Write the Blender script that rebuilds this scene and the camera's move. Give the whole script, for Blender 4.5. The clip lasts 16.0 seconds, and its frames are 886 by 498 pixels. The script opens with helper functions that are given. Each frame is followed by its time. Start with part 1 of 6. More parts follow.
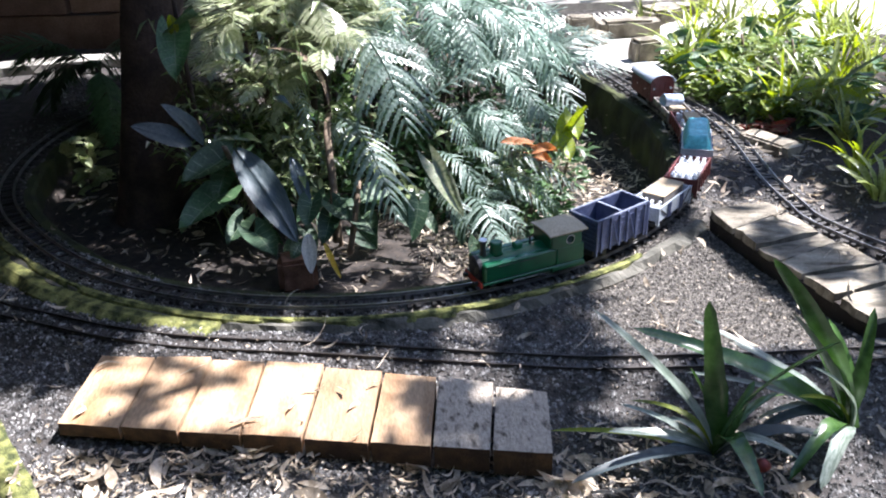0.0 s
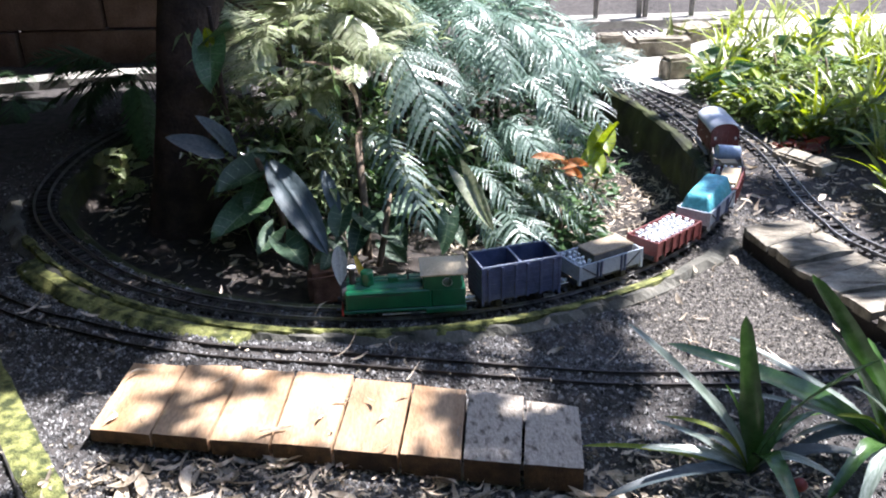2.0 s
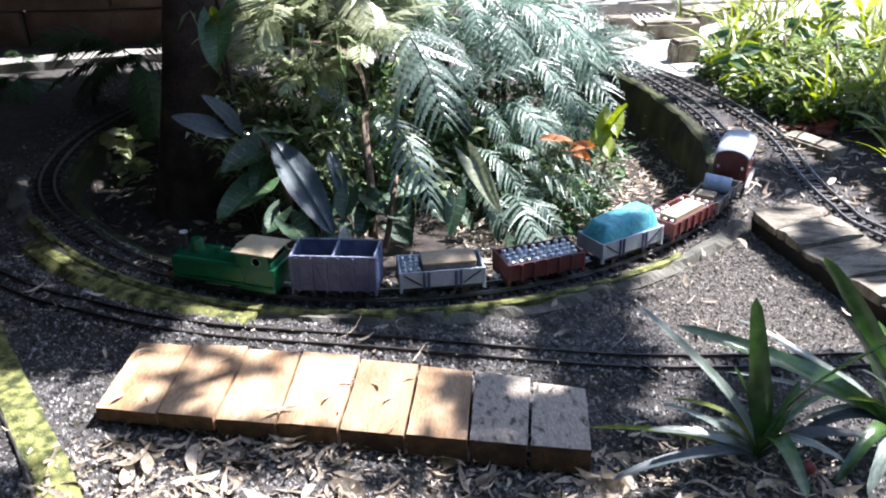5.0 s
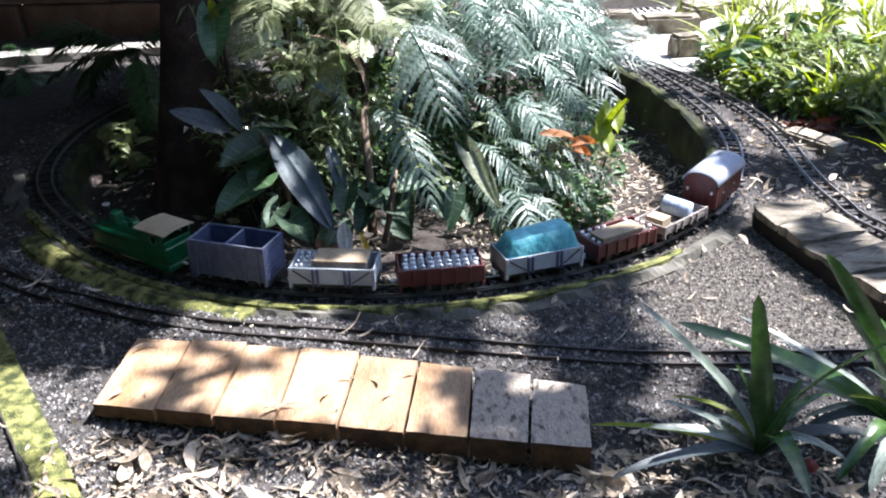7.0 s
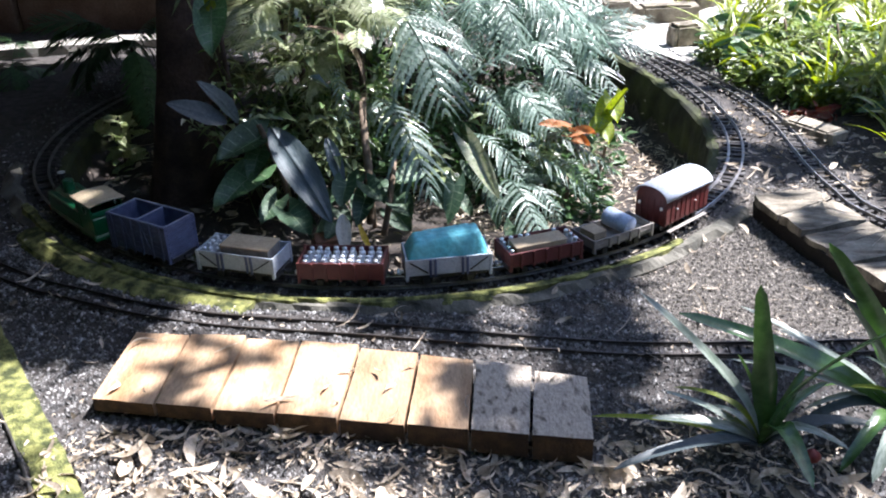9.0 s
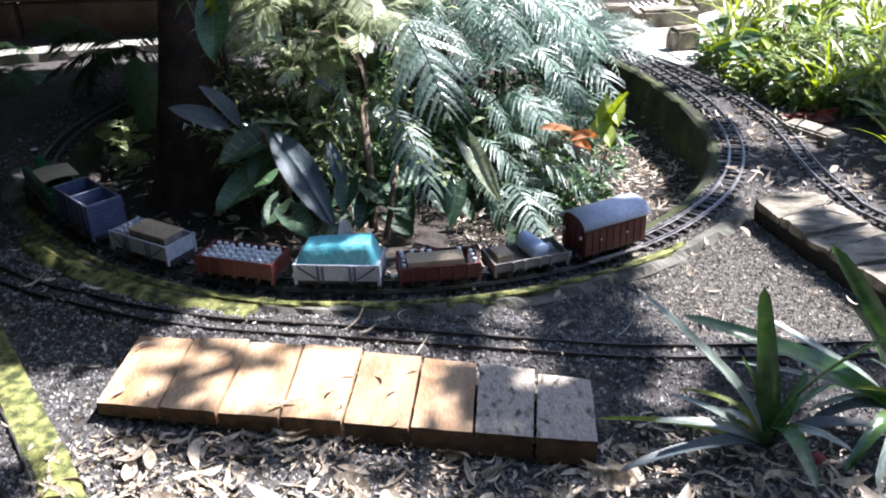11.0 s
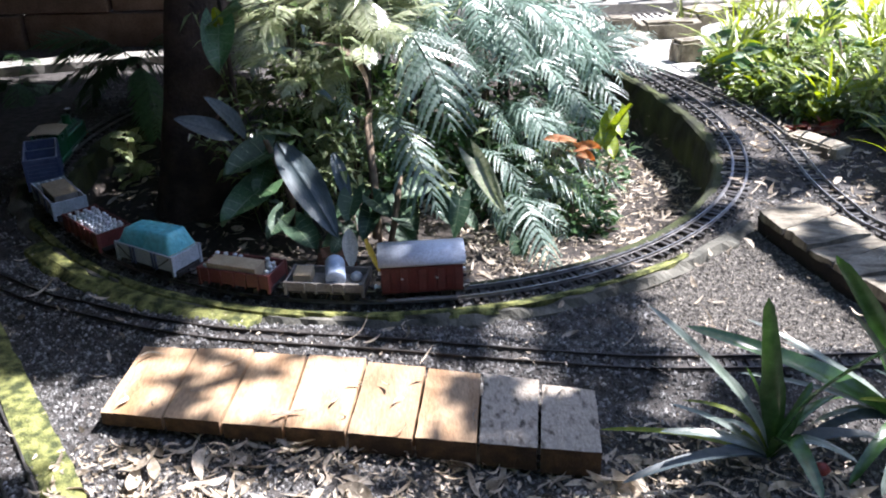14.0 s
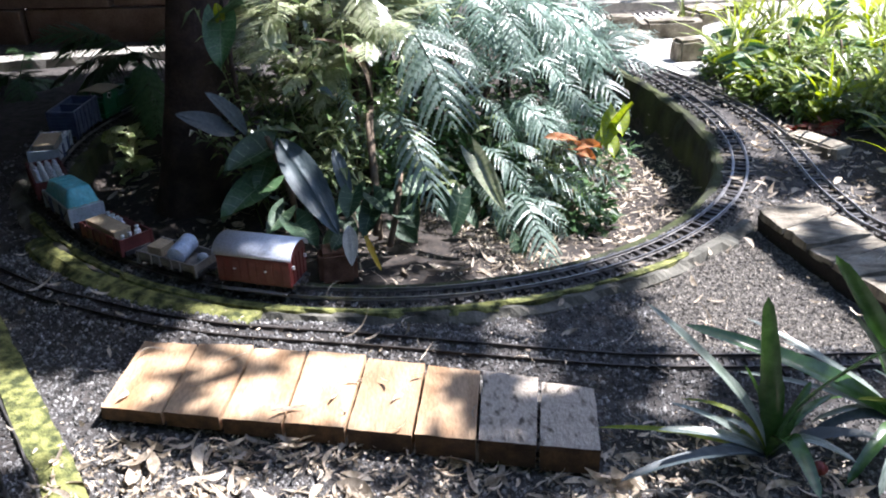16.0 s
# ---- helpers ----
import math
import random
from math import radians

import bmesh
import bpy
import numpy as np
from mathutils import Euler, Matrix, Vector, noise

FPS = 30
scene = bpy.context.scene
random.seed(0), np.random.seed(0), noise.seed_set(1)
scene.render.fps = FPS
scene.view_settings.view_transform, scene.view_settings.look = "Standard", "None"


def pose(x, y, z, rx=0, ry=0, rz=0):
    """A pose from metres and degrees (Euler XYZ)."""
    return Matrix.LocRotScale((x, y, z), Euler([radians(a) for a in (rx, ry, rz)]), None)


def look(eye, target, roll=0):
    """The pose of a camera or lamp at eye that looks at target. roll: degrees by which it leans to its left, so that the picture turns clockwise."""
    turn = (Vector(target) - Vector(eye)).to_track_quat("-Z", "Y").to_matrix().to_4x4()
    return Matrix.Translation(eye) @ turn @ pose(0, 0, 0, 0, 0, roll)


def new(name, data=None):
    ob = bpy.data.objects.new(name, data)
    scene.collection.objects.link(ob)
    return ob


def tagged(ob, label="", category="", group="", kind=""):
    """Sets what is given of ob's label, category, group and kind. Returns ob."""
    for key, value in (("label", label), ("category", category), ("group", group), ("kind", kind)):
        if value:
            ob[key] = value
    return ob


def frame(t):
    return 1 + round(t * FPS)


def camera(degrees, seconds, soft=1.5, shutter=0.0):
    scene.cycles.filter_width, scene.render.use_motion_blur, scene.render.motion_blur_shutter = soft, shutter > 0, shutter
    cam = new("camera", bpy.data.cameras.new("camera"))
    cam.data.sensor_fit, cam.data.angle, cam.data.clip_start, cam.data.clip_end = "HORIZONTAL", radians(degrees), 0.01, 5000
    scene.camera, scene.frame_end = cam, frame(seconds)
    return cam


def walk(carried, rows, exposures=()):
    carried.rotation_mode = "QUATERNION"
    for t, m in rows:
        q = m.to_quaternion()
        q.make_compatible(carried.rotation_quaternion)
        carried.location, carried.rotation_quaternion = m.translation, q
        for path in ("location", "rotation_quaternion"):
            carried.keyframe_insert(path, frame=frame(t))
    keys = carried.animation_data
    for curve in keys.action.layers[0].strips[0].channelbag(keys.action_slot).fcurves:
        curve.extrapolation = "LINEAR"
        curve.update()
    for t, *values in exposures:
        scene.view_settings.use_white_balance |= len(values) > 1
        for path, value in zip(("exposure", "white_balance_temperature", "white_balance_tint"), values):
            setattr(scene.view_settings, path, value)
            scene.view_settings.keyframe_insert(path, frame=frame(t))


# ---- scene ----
cam = camera(54.0, 16.0, soft=2.0)
PATH = [
    (0, (0.039, -0.013, 1.115), (0.104, 1.772, 0.213), -1.5),
    (0.5, (0.037, -0.011, 1.111), (0.084, 1.777, 0.216), -1.6),
    (1, (0.032, -0.014, 1.107), (0.068, 1.781, 0.225), -1.7),
    (1.5, (0.029, -0.016, 1.103), (0.05, 1.787, 0.237), -1.4),
    (2, (0.022, -0.015, 1.101), (0.033, 1.79, 0.239), -1.5),
    (2.5, (0.022, -0.015, 1.101), (0.026, 1.787, 0.233), -1.6),
    (3, (0.02, -0.012, 1.098), (0.023, 1.787, 0.224), -1.4),
    (3.5, (0.018, -0.011, 1.096), (0.02, 1.787, 0.22), -1.3),
    (4, (0.017, -0.011, 1.093), (0.017, 1.784, 0.211), -1.5),
    (6.5, (0.015, 0.001, 1.083), (0.014, 1.786, 0.181), -1.0),
    (7, (0.014, 0.003, 1.085), (0.016, 1.787, 0.181), -1.2),
    (7.5, (0.013, 0.003, 1.083), (0.016, 1.788, 0.18), -1.3),
    (8, (0.013, 0.003, 1.084), (0.017, 1.788, 0.181), -1.3),
    (8.5, (0.012, 0.007, 1.081), (0.015, 1.787, 0.17), -1.4),
    (9, (0.011, 0.013, 1.081), (0.016, 1.788, 0.159), -1.5),
    (11.5, (0.001, 0.008, 1.08), (0.009, 1.792, 0.176), -1.6),
    (12, (0.001, 0.008, 1.081), (0.009, 1.797, 0.187), -1.5),
    (12.5, (0.0, 0.001, 1.084), (0.012, 1.793, 0.196), -1.4),
    (13, (0.0, 0.003, 1.083), (0.013, 1.798, 0.199), -1.4),
    (13.5, (-0.001, 0.003, 1.083), (0.006, 1.796, 0.197), -1.4),
    (14, (-0.001, 0.005, 1.08), (0.001, 1.797, 0.191), -1.6),
    (14.5, (-0.002, 0.006, 1.077), (0.003, 1.798, 0.188), -1.6),
    (15, (-0.005, 0.004, 1.079), (0.0, 1.794, 0.187), -1.3),
    (15.5, (-0.006, 0.0, 1.08), (0.002, 1.79, 0.187), -1.3),
    (16, (-0.003, 0.002, 1.081), (0.0, 1.791, 0.187), -1.2),
]
walk(cam, [(t, look(eye, target, roll)) for t, eye, target, roll in PATH])

# ---- light ----
SUN_DIR = Vector((0.64, 0.28, 1.06)).normalized()      # towards the sun
world = bpy.data.worlds.new("world")
scene.world = world
world.use_nodes = True
wn = world.node_tree.nodes
sky = wn.new("ShaderNodeTexSky")
sky.sky_type, sky.sun_disc = "NISHITA", False
sky.sun_elevation = math.asin(SUN_DIR.z)
sky.sun_rotation = math.atan2(SUN_DIR.x, SUN_DIR.y)
world.node_tree.links.new(sky.outputs[0], wn["Background"].inputs[0])
wn["Background"].inputs[1].default_value = 0.078
sun = new("sun", bpy.data.lights.new("sun", "SUN"))
sun.data.energy, sun.data.angle, sun.data.color = 5.0, radians(0.55), (1.0, 0.95, 0.86)
sun.matrix_world = look(SUN_DIR * 20, (0, 0, 0))
scene.view_settings.exposure = 1.98
scene.view_settings.use_white_balance = True
scene.view_settings.white_balance_temperature, scene.view_settings.white_balance_tint = 5820, 18


# ---- materials ----
def mat(name, base, second=None, rough=0.8, metal=0.0, scale=20.0, bump=0.3, fine=200.0, detail=6.0, spec=0.5, island=0.0, per_object=0.0,
        back=0.0, low=0.35, high=0.65, coat=0.0, stretch=None):
    """A procedural surface: two colours mixed by a coarse noise, a fine grain over it, bump from both."""
    m = bpy.data.materials.new(name)
    m.use_nodes = True
    nt = m.node_tree
    n, l = nt.nodes, nt.links
    bsdf = n["Principled BSDF"]
    co = n.new("ShaderNodeTexCoord")
    big, small = n.new("ShaderNodeTexNoise"), n.new("ShaderNodeTexNoise")
    big.inputs["Scale"].default_value, big.inputs["Detail"].default_value = scale, detail
    small.inputs["Scale"].default_value, small.inputs["Detail"].default_value = fine, 3
    where = co.outputs["Object"]
    if stretch:
        mapping = n.new("ShaderNodeMapping")
        mapping.inputs["Scale"].default_value = stretch
        l.new(where, mapping.inputs["Vector"])
        where = mapping.outputs[0]
    l.new(where, big.inputs["Vector"])
    l.new(where, small.inputs["Vector"])
    ramp = n.new("ShaderNodeValToRGB")
    ramp.color_ramp.elements[0].position, ramp.color_ramp.elements[1].position = low, high
    ramp.color_ramp.elements[0].color = (*base, 1)
    ramp.color_ramp.elements[1].color = (*(second or [min(1, c * 1.35 + 0.005) for c in base]), 1)
    l.new(big.outputs[0], ramp.inputs[0])
    hsv = n.new("ShaderNodeHueSaturation")
    l.new(ramp.outputs[0], hsv.inputs["Color"])
    val = n.new("ShaderNodeMapRange")
    val.inputs[1].default_value, val.inputs[2].default_value = 0.3, 0.7
    val.inputs[3].default_value, val.inputs[4].default_value = 0.8, 1.2
    l.new(small.outputs[0], val.inputs[0])
    value = val.outputs[0]
    for amount, node, socket in ((island, "ShaderNodeNewGeometry", "Random Per Island"), (per_object, "ShaderNodeObjectInfo", "Random")):
        if amount:
            src, rng, mul = n.new(node), n.new("ShaderNodeMapRange"), n.new("ShaderNodeMath")
            rng.inputs[3].default_value, rng.inputs[4].default_value = 1 - amount, 1 + amount
            mul.operation = "MULTIPLY"
            l.new(src.outputs[socket], rng.inputs[0])
            l.new(rng.outputs[0], mul.inputs[0])
            l.new(value, mul.inputs[1])
            value = mul.outputs[0]
    l.new(value, hsv.inputs["Value"])
    l.new(hsv.outputs[0], bsdf.inputs["Base Color"])
    bsdf.inputs["Roughness"].default_value, bsdf.inputs["Metallic"].default_value = rough, metal
    bsdf.inputs["Specular IOR Level"].default_value = spec
    bsdf.inputs["Coat Weight"].default_value = coat
    if bump:
        add, bmp = n.new("ShaderNodeMath"), n.new("ShaderNodeBump")
        l.new(big.outputs[0], add.inputs[0])
        l.new(small.outputs[0], add.inputs[1])
        l.new(add.outputs[0], bmp.inputs["Height"])
        bmp.inputs["Strength"].default_value, bmp.inputs["Distance"].default_value = bump, 0.004
        l.new(bmp.outputs[0], bsdf.inputs["Normal"])
    if back:
        trans, mix, out = n.new("ShaderNodeBsdfTranslucent"), n.new("ShaderNodeMixShader"), n["Material Output"]
        bright = n.new("ShaderNodeHueSaturation")
        bright.inputs["Saturation"].default_value, bright.inputs["Value"].default_value = 1.15, 1.6
        l.new(hsv.outputs[0], bright.inputs["Color"])
        l.new(bright.outputs[0], trans.inputs["Color"])
        mix.inputs[0].default_value = back
        l.new(bsdf.outputs[0], mix.inputs[1])
        l.new(trans.outputs[0], mix.inputs[2])
        l.new(mix.outputs[0], out.inputs["Surface"])
    return m


M_GROUND = mat("dark_gravel_soil", (0.027, 0.024, 0.022), (0.072, 0.064, 0.058), 0.9, scale=30, bump=0.8, fine=260)
M_GRAVEL = mat("crushed_stone", (0.042, 0.041, 0.040), (0.235, 0.228, 0.218), 0.75, scale=60, fine=500, island=0.7)
M_MULCH = mat("bark_mulch", (0.018, 0.015, 0.013), (0.055, 0.043, 0.034), 0.9, scale=40, bump=0.8, fine=300)
M_LITTER = mat("dry_leaf", (0.28, 0.22, 0.15), (0.58, 0.50, 0.39), 0.55, scale=60, fine=600, island=0.55, back=0.15)
M_CONCRETE = mat("weathered_concrete", (0.22, 0.21, 0.19), (0.36, 0.34, 0.3), 0.9, scale=14, bump=0.4, fine=220)
M_KERB = mat("dirty_mossy_concrete", (0.05, 0.05, 0.04), (0.17, 0.16, 0.13), 0.95, scale=11, bump=0.6, fine=180)
M_MOSS = mat("mossy_concrete", (0.04, 0.05, 0.014), (0.27, 0.275, 0.085), 0.95, scale=34, bump=1.0, fine=230, low=0.38, high=0.64)
M_DARKMOSS = mat("dark_mossy_wall", (0.016, 0.018, 0.009), (0.055, 0.065, 0.018), 0.95, scale=9, bump=0.9, fine=150)
M_RAIL = mat("tarnished_rail", (0.20, 0.19, 0.18), (0.36, 0.35, 0.34), 0.35, metal=0.85, scale=30, bump=0.1, fine=300)
M_SLEEPER = mat("dark_plastic_sleeper", (0.014, 0.012, 0.011), (0.034, 0.029, 0.026), 0.55, scale=40, per_object=0.3)
M_PLANK = mat("pale_sawn_timber", (0.26, 0.145, 0.068), (0.43, 0.295, 0.178), 0.75, scale=9, bump=0.5, fine=90, per_object=0.2, stretch=(1.8, 0.6, 1.0), low=0.3, high=0.6)
M_PLANKGREY = mat("grey_sawn_timber", (0.09, 0.07, 0.05), (0.42, 0.36, 0.29), 0.8, scale=38, bump=0.9, fine=120, stretch=(1.6, 0.8, 1.0), low=0.30, high=0.46)
# board ends: the shade on the front faces is put into this colour
M_SHADED_END = mat("shade_darkened_end_grain", (0.034, 0.018, 0.008), (0.10, 0.054, 0.021), 0.85, scale=30, bump=0.6, fine=200, per_object=0.3)
M_STONE = mat("flagstone", (0.10, 0.085, 0.06), (0.36, 0.32, 0.245), 0.9, scale=13, bump=1.0, fine=120, per_object=0.25, stretch=(1.0, 2.5, 1.0))
M_GRITSTONE = mat("fine_grit_stone", (0.06, 0.054, 0.046), (0.26, 0.236, 0.20), 0.8, scale=60, fine=500, island=0.6)
# near-black timber colour stands in for shade under and beside the platforms
M_SHADE_BLACK = mat("timber_blackened_for_shade", (0.010, 0.008, 0.007), (0.028, 0.022, 0.018), 0.95, scale=16, bump=0.8)
# brown grit lightened to put the sun patch into its colour
M_GRIT = mat("brown_grit_sun_toned", (0.035, 0.031, 0.027), (0.13, 0.116, 0.10), 0.95, scale=85, bump=1.0, fine=330, low=0.3, high=0.7)
M_BARK = mat("dark_bark", (0.03, 0.02, 0.016), (0.075, 0.05, 0.04), 0.95, scale=14, bump=1.0, fine=90)
M_GREEN = mat("green_loco_enamel", (0.006, 0.088, 0.036), (0.010, 0.125, 0.05), 0.28, scale=25, bump=0.06, fine=300)
M_BLACK = mat("black_enamel", (0.02, 0.02, 0.022), None, 0.5, scale=25, bump=0.1)
M_CREAM = mat("cream_roof_board", (0.42, 0.34, 0.22), (0.52, 0.44, 0.3), 0.6, scale=18, bump=0.15)
M_BLUE = mat("slate_blue_paint", (0.055, 0.07, 0.14), (0.095, 0.115, 0.20), 0.45, scale=30, bump=0.15)
# lighter blue that paints sky light on the wagon's rim
M_RIM = mat("sky_lit_edge_blue", (0.16, 0.19, 0.28), (0.30, 0.33, 0.40), 0.5, scale=60, bump=0.2)
M_WHITE = mat("pale_grey_wagon_paint", (0.33, 0.37, 0.41), (0.44, 0.48, 0.52), 0.5, scale=30, bump=0.1)
M_RED = mat("oxide_red_paint", (0.095, 0.024, 0.022), (0.15, 0.038, 0.034), 0.5, scale=30, bump=0.15)
M_WINE = mat("wine_red_paint", (0.08, 0.012, 0.012), (0.125, 0.022, 0.02), 0.45, scale=30, bump=0.1)
M_GREYWOOD = mat("weathered_grey_board", (0.16, 0.14, 0.125), (0.26, 0.24, 0.215), 0.75, scale=24, bump=0.3)
M_TEAL = mat("turquoise_tarpaulin", (0.10, 0.43, 0.50), (0.19, 0.56, 0.62), 0.42, scale=16, bump=0.8, fine=70)
M_ZINC = mat("grey_roof_paint", (0.42, 0.46, 0.54), (0.54, 0.58, 0.66), 0.4, scale=14, bump=0.1)
M_DRUM = mat("blue_grey_drum", (0.33, 0.42, 0.56), (0.42, 0.5, 0.64), 0.35, scale=30, bump=0.05)
M_SILVER = mat("bright_tin", (0.72, 0.74, 0.77), (0.84, 0.86, 0.88), 0.32, metal=0.45, scale=30, bump=0.05)
M_WHEEL = mat("dark_cast_wheel", (0.03, 0.03, 0.03), None, 0.5, metal=0.4)
M_CARD = mat("brown_box_board", (0.36, 0.28, 0.18), (0.45, 0.36, 0.24), 0.8, scale=20, bump=0.1)
M_REDBUFFER = mat("red_buffer_beam", (0.35, 0.03, 0.02), None, 0.5)


# ---- mesh helpers ----
def shape(name, bm, material, smooth=False):
    me = bpy.data.meshes.new(name)
    bmesh.ops.recalc_face_normals(bm, faces=bm.faces)
    if smooth:
        for f in bm.faces:
            f.smooth = True
    bm.to_mesh(me)
    bm.free()
    me.materials.append(material)
    return me


def part(name, bm, material, parent, label="", smooth=False):
    ob = new(name, bm if isinstance(bm, bpy.types.Mesh) else shape(name, bm, material, smooth))
    ob.parent = parent
    if label:
        tagged(ob, label)
    return ob


def thing(name, label, category, m=None, group="", kind=""):
    ob = new(name)
    ob.empty_display_size = 0.05
    ob.matrix_basis = m or Matrix()
    return tagged(ob, label, category, group, kind)


def solid(name, bm, material, label, category, kind="", group="", smooth=False):
    return tagged(new(name, shape(name, bm, material, smooth)), label, category, group, kind)


def add_box(bm, x0, y0, z0, x1, y1, z1, bevel=0.0, m=None):
    made = bmesh.ops.create_cube(bm, size=1.0)["verts"]
    for v in made:
        v.co = Vector((x0 + (v.co.x + 0.5) * (x1 - x0), y0 + (v.co.y + 0.5) * (y1 - y0), z0 + (v.co.z + 0.5) * (z1 - z0)))
    if bevel:
        edges = list({e for v in made for e in v.link_edges})
        out = bmesh.ops.bevel(bm, geom=edges, offset=bevel, segments=1, affect="EDGES")
        made = list({v for f in out["faces"] for v in f.verts} | {v for v in made if v.is_valid})
    if m:
        bmesh.ops.transform(bm, matrix=m, verts=made)
    return bm


def box(x0, y0, z0, x1, y1, z1, bevel=0.0, m=None):
    return add_box(bmesh.new(), x0, y0, z0, x1, y1, z1, bevel, m)


def add_tube(bm, r0, r1, depth, m, n=16, caps=True):
    made = bmesh.ops.create_cone(bm, cap_ends=caps, segments=n, radius1=r0, radius2=r1, depth=depth)["verts"]
    bmesh.ops.transform(bm, matrix=m, verts=made)
    return bm


def tube(r0, r1, depth, m=None, n=16, caps=True):
    return add_tube(bmesh.new(), r0, r1, depth, m or Matrix(), n, caps)


def turned(profile, n=16):
    """A surface of revolution round z from (radius, height) pairs."""
    bm = bmesh.new()
    rings = []
    for r, z in profile:
        rings.append([bm.verts.new((r * math.cos(2 * math.pi * i / n), r * math.sin(2 * math.pi * i / n), z)) for i in range(n)])
    for a, b in zip(rings[:-1], rings[1:]):
        for i in range(n):
            bm.faces.new((a[i], a[(i + 1) % n], b[(i + 1) % n], b[i]))
    bm.faces.new(rings[0][::-1])
    bm.faces.new(rings[-1])
    return bm


def sweep(path, profile, closed=True, wobble=0.0):
    """A profile of (outward offset, height) pairs swept along (x, y) points."""
    bm = bmesh.new()
    rings = []
    for i, p in enumerate(path):
        a, b = path[max(i - 1, 0)], path[min(i + 1, len(path) - 1)]
        t = Vector((b[0] - a[0], b[1] - a[1])).normalized()
        nrm = Vector((t.y, -t.x))
        ring = []
        for k, (o, z) in enumerate(profile):
            d = wobble * noise.noise((p[0] * 14 + k, p[1] * 14, 3.1 * k)) if wobble else 0
            ring.append(bm.verts.new((p[0] + nrm.x * (o + d), p[1] + nrm.y * (o + d), z + d * 0.6)))
        rings.append(ring)
    m = len(profile)
    for a, b in zip(rings[:-1], rings[1:]):
        for k in range(m if closed else m - 1):
            bm.faces.new((a[k], a[(k + 1) % m], b[(k + 1) % m], b[k]))
    if closed:
        bm.faces.new(rings[0])
        bm.faces.new(rings[-1][::-1])
    return bm


def spline(points, step=0.02):
    """Even steps along a smooth curve through the points."""
    pts = [Vector(p) for p in points]
    dense = []
    for i in range(len(pts) - 1):
        p0, p1, p2, p3 = pts[max(i - 1, 0)], pts[i], pts[i + 1], pts[min(i + 2, len(pts) - 1)]
        for k in range(40):
            u = k / 40
            dense.append(0.5 * (2 * p1 + (p2 - p0) * u + (2 * p0 - 5 * p1 + 4 * p2 - p3) * u * u + (3 * p1 - p0 - 3 * p2 + p3) * u ** 3))
    dense.append(pts[-1])
    out, gone = [dense[0]], 0.0
    for a, b in zip(dense[:-1], dense[1:]):
        gone += (b - a).length
        if gone >= step:
            out.append(b)
            gone = 0.0
    return out


# ---- the line ----
CX, CY, RAD = -0.132, 3.135, 1.210           # centre and radius of the curve
BACK = [(1.078, 3.135), (1.078, 3.30), (1.058, 3.48), (1.025, 3.70), (0.975, 3.92), (0.90, 4.15), (0.80, 4.37), (0.66, 4.58), (0.45, 4.80), (0.15, 5.05)]


def arc(r, a0, a1, step=1.0):
    n = max(2, int(abs(a1 - a0) / step))

    def wide(a):
        u = min(1.0, max(0.0, (-138 - a) / 30))
        return r + 0.05 * u * u * (3 - 2 * u)      # the curve opens out on its far side
    return [(CX + wide(a0 + (a1 - a0) * i / n) * math.cos(radians(a0 + (a1 - a0) * i / n)), CY + wide(a0 + (a1 - a0) * i / n) * math.sin(radians(a0 + (a1 - a0) * i / n))) for i in range(n + 1)]


LOOP = arc(RAD, -235, -1) + [tuple(p) for p in spline(BACK)]
ZERO = len(arc(RAD, -235, -1)) - 1
_len = [0.0]
for _a, _b in zip(LOOP[:-1], LOOP[1:]):
    _len.append(_len[-1] + math.hypot(_b[0] - _a[0], _b[1] - _a[1]))
_base = _len[ZERO] + RAD * radians(1)


def on_loop(s):
    """The place on the loop s metres beyond the curve's easternmost point (negative: before it)."""
    s += _base
    k = max(0, min(len(_len) - 2, int(np.searchsorted(_len, s)) - 1))
    u = (s - _len[k]) / (_len[k + 1] - _len[k])
    a, b = LOOP[k], LOOP[k + 1]
    return Vector((a[0] + (b[0] - a[0]) * u, a[1] + (b[1] - a[1]) * u, 0))


FRONT = spline([(-1.75, 2.52), (-1.42, 2.245), (-1.085, 2.00), (-0.90, 1.909), (-0.74, 1.838), (-0.59, 1.787), (-0.45, 1.755), (-0.18, 1.711), (0.015, 1.674),
                (0.266, 1.627), (0.45, 1.60), (0.76, 1.588), (0.88, 1.586), (1.5, 1.60), (2.4, 1.66)])
SIDE = spline([(1.9, 1.30), (1.42, 1.98), (1.253, 2.27), (1.232, 2.42), (1.227, 2.58), (1.238, 2.75), (1.254, 2.92), (1.26, 3.10), (1.243, 3.30), (1.20, 3.50), (1.14, 3.72),
               (1.065, 3.93), (0.965, 4.14), (0.85, 4.36)])
CORNER = spline([(-1.40, 2.10), (-1.08, 1.665), (-0.967, 1.502), (-0.852, 1.342), (-0.767, 1.211), (-0.56, 0.90)])

RAIL = [(-0.0045, -0.0083), (0.0045, -0.0083), (0.0045, -0.0072), (0.0012, -0.0066), (0.0012, -0.003), (0.0021, -0.0024), (0.0021, 0.0), (-0.0021, 0.0),
        (-0.0021, -0.0024), (-0.0012, -0.003), (-0.0012, -0.0066), (-0.0045, -0.0072)]
SLEEPER = shape("sleeper", box(-0.0065, -0.042, -0.018, 0.0065, 0.042, -0.0084, 0.0015), M_SLEEPER)


M_DARKRAIL = mat("blackened_rail", (0.035, 0.03, 0.028), (0.08, 0.07, 0.06), 0.5, metal=0.5, scale=40, bump=0.2, fine=300)


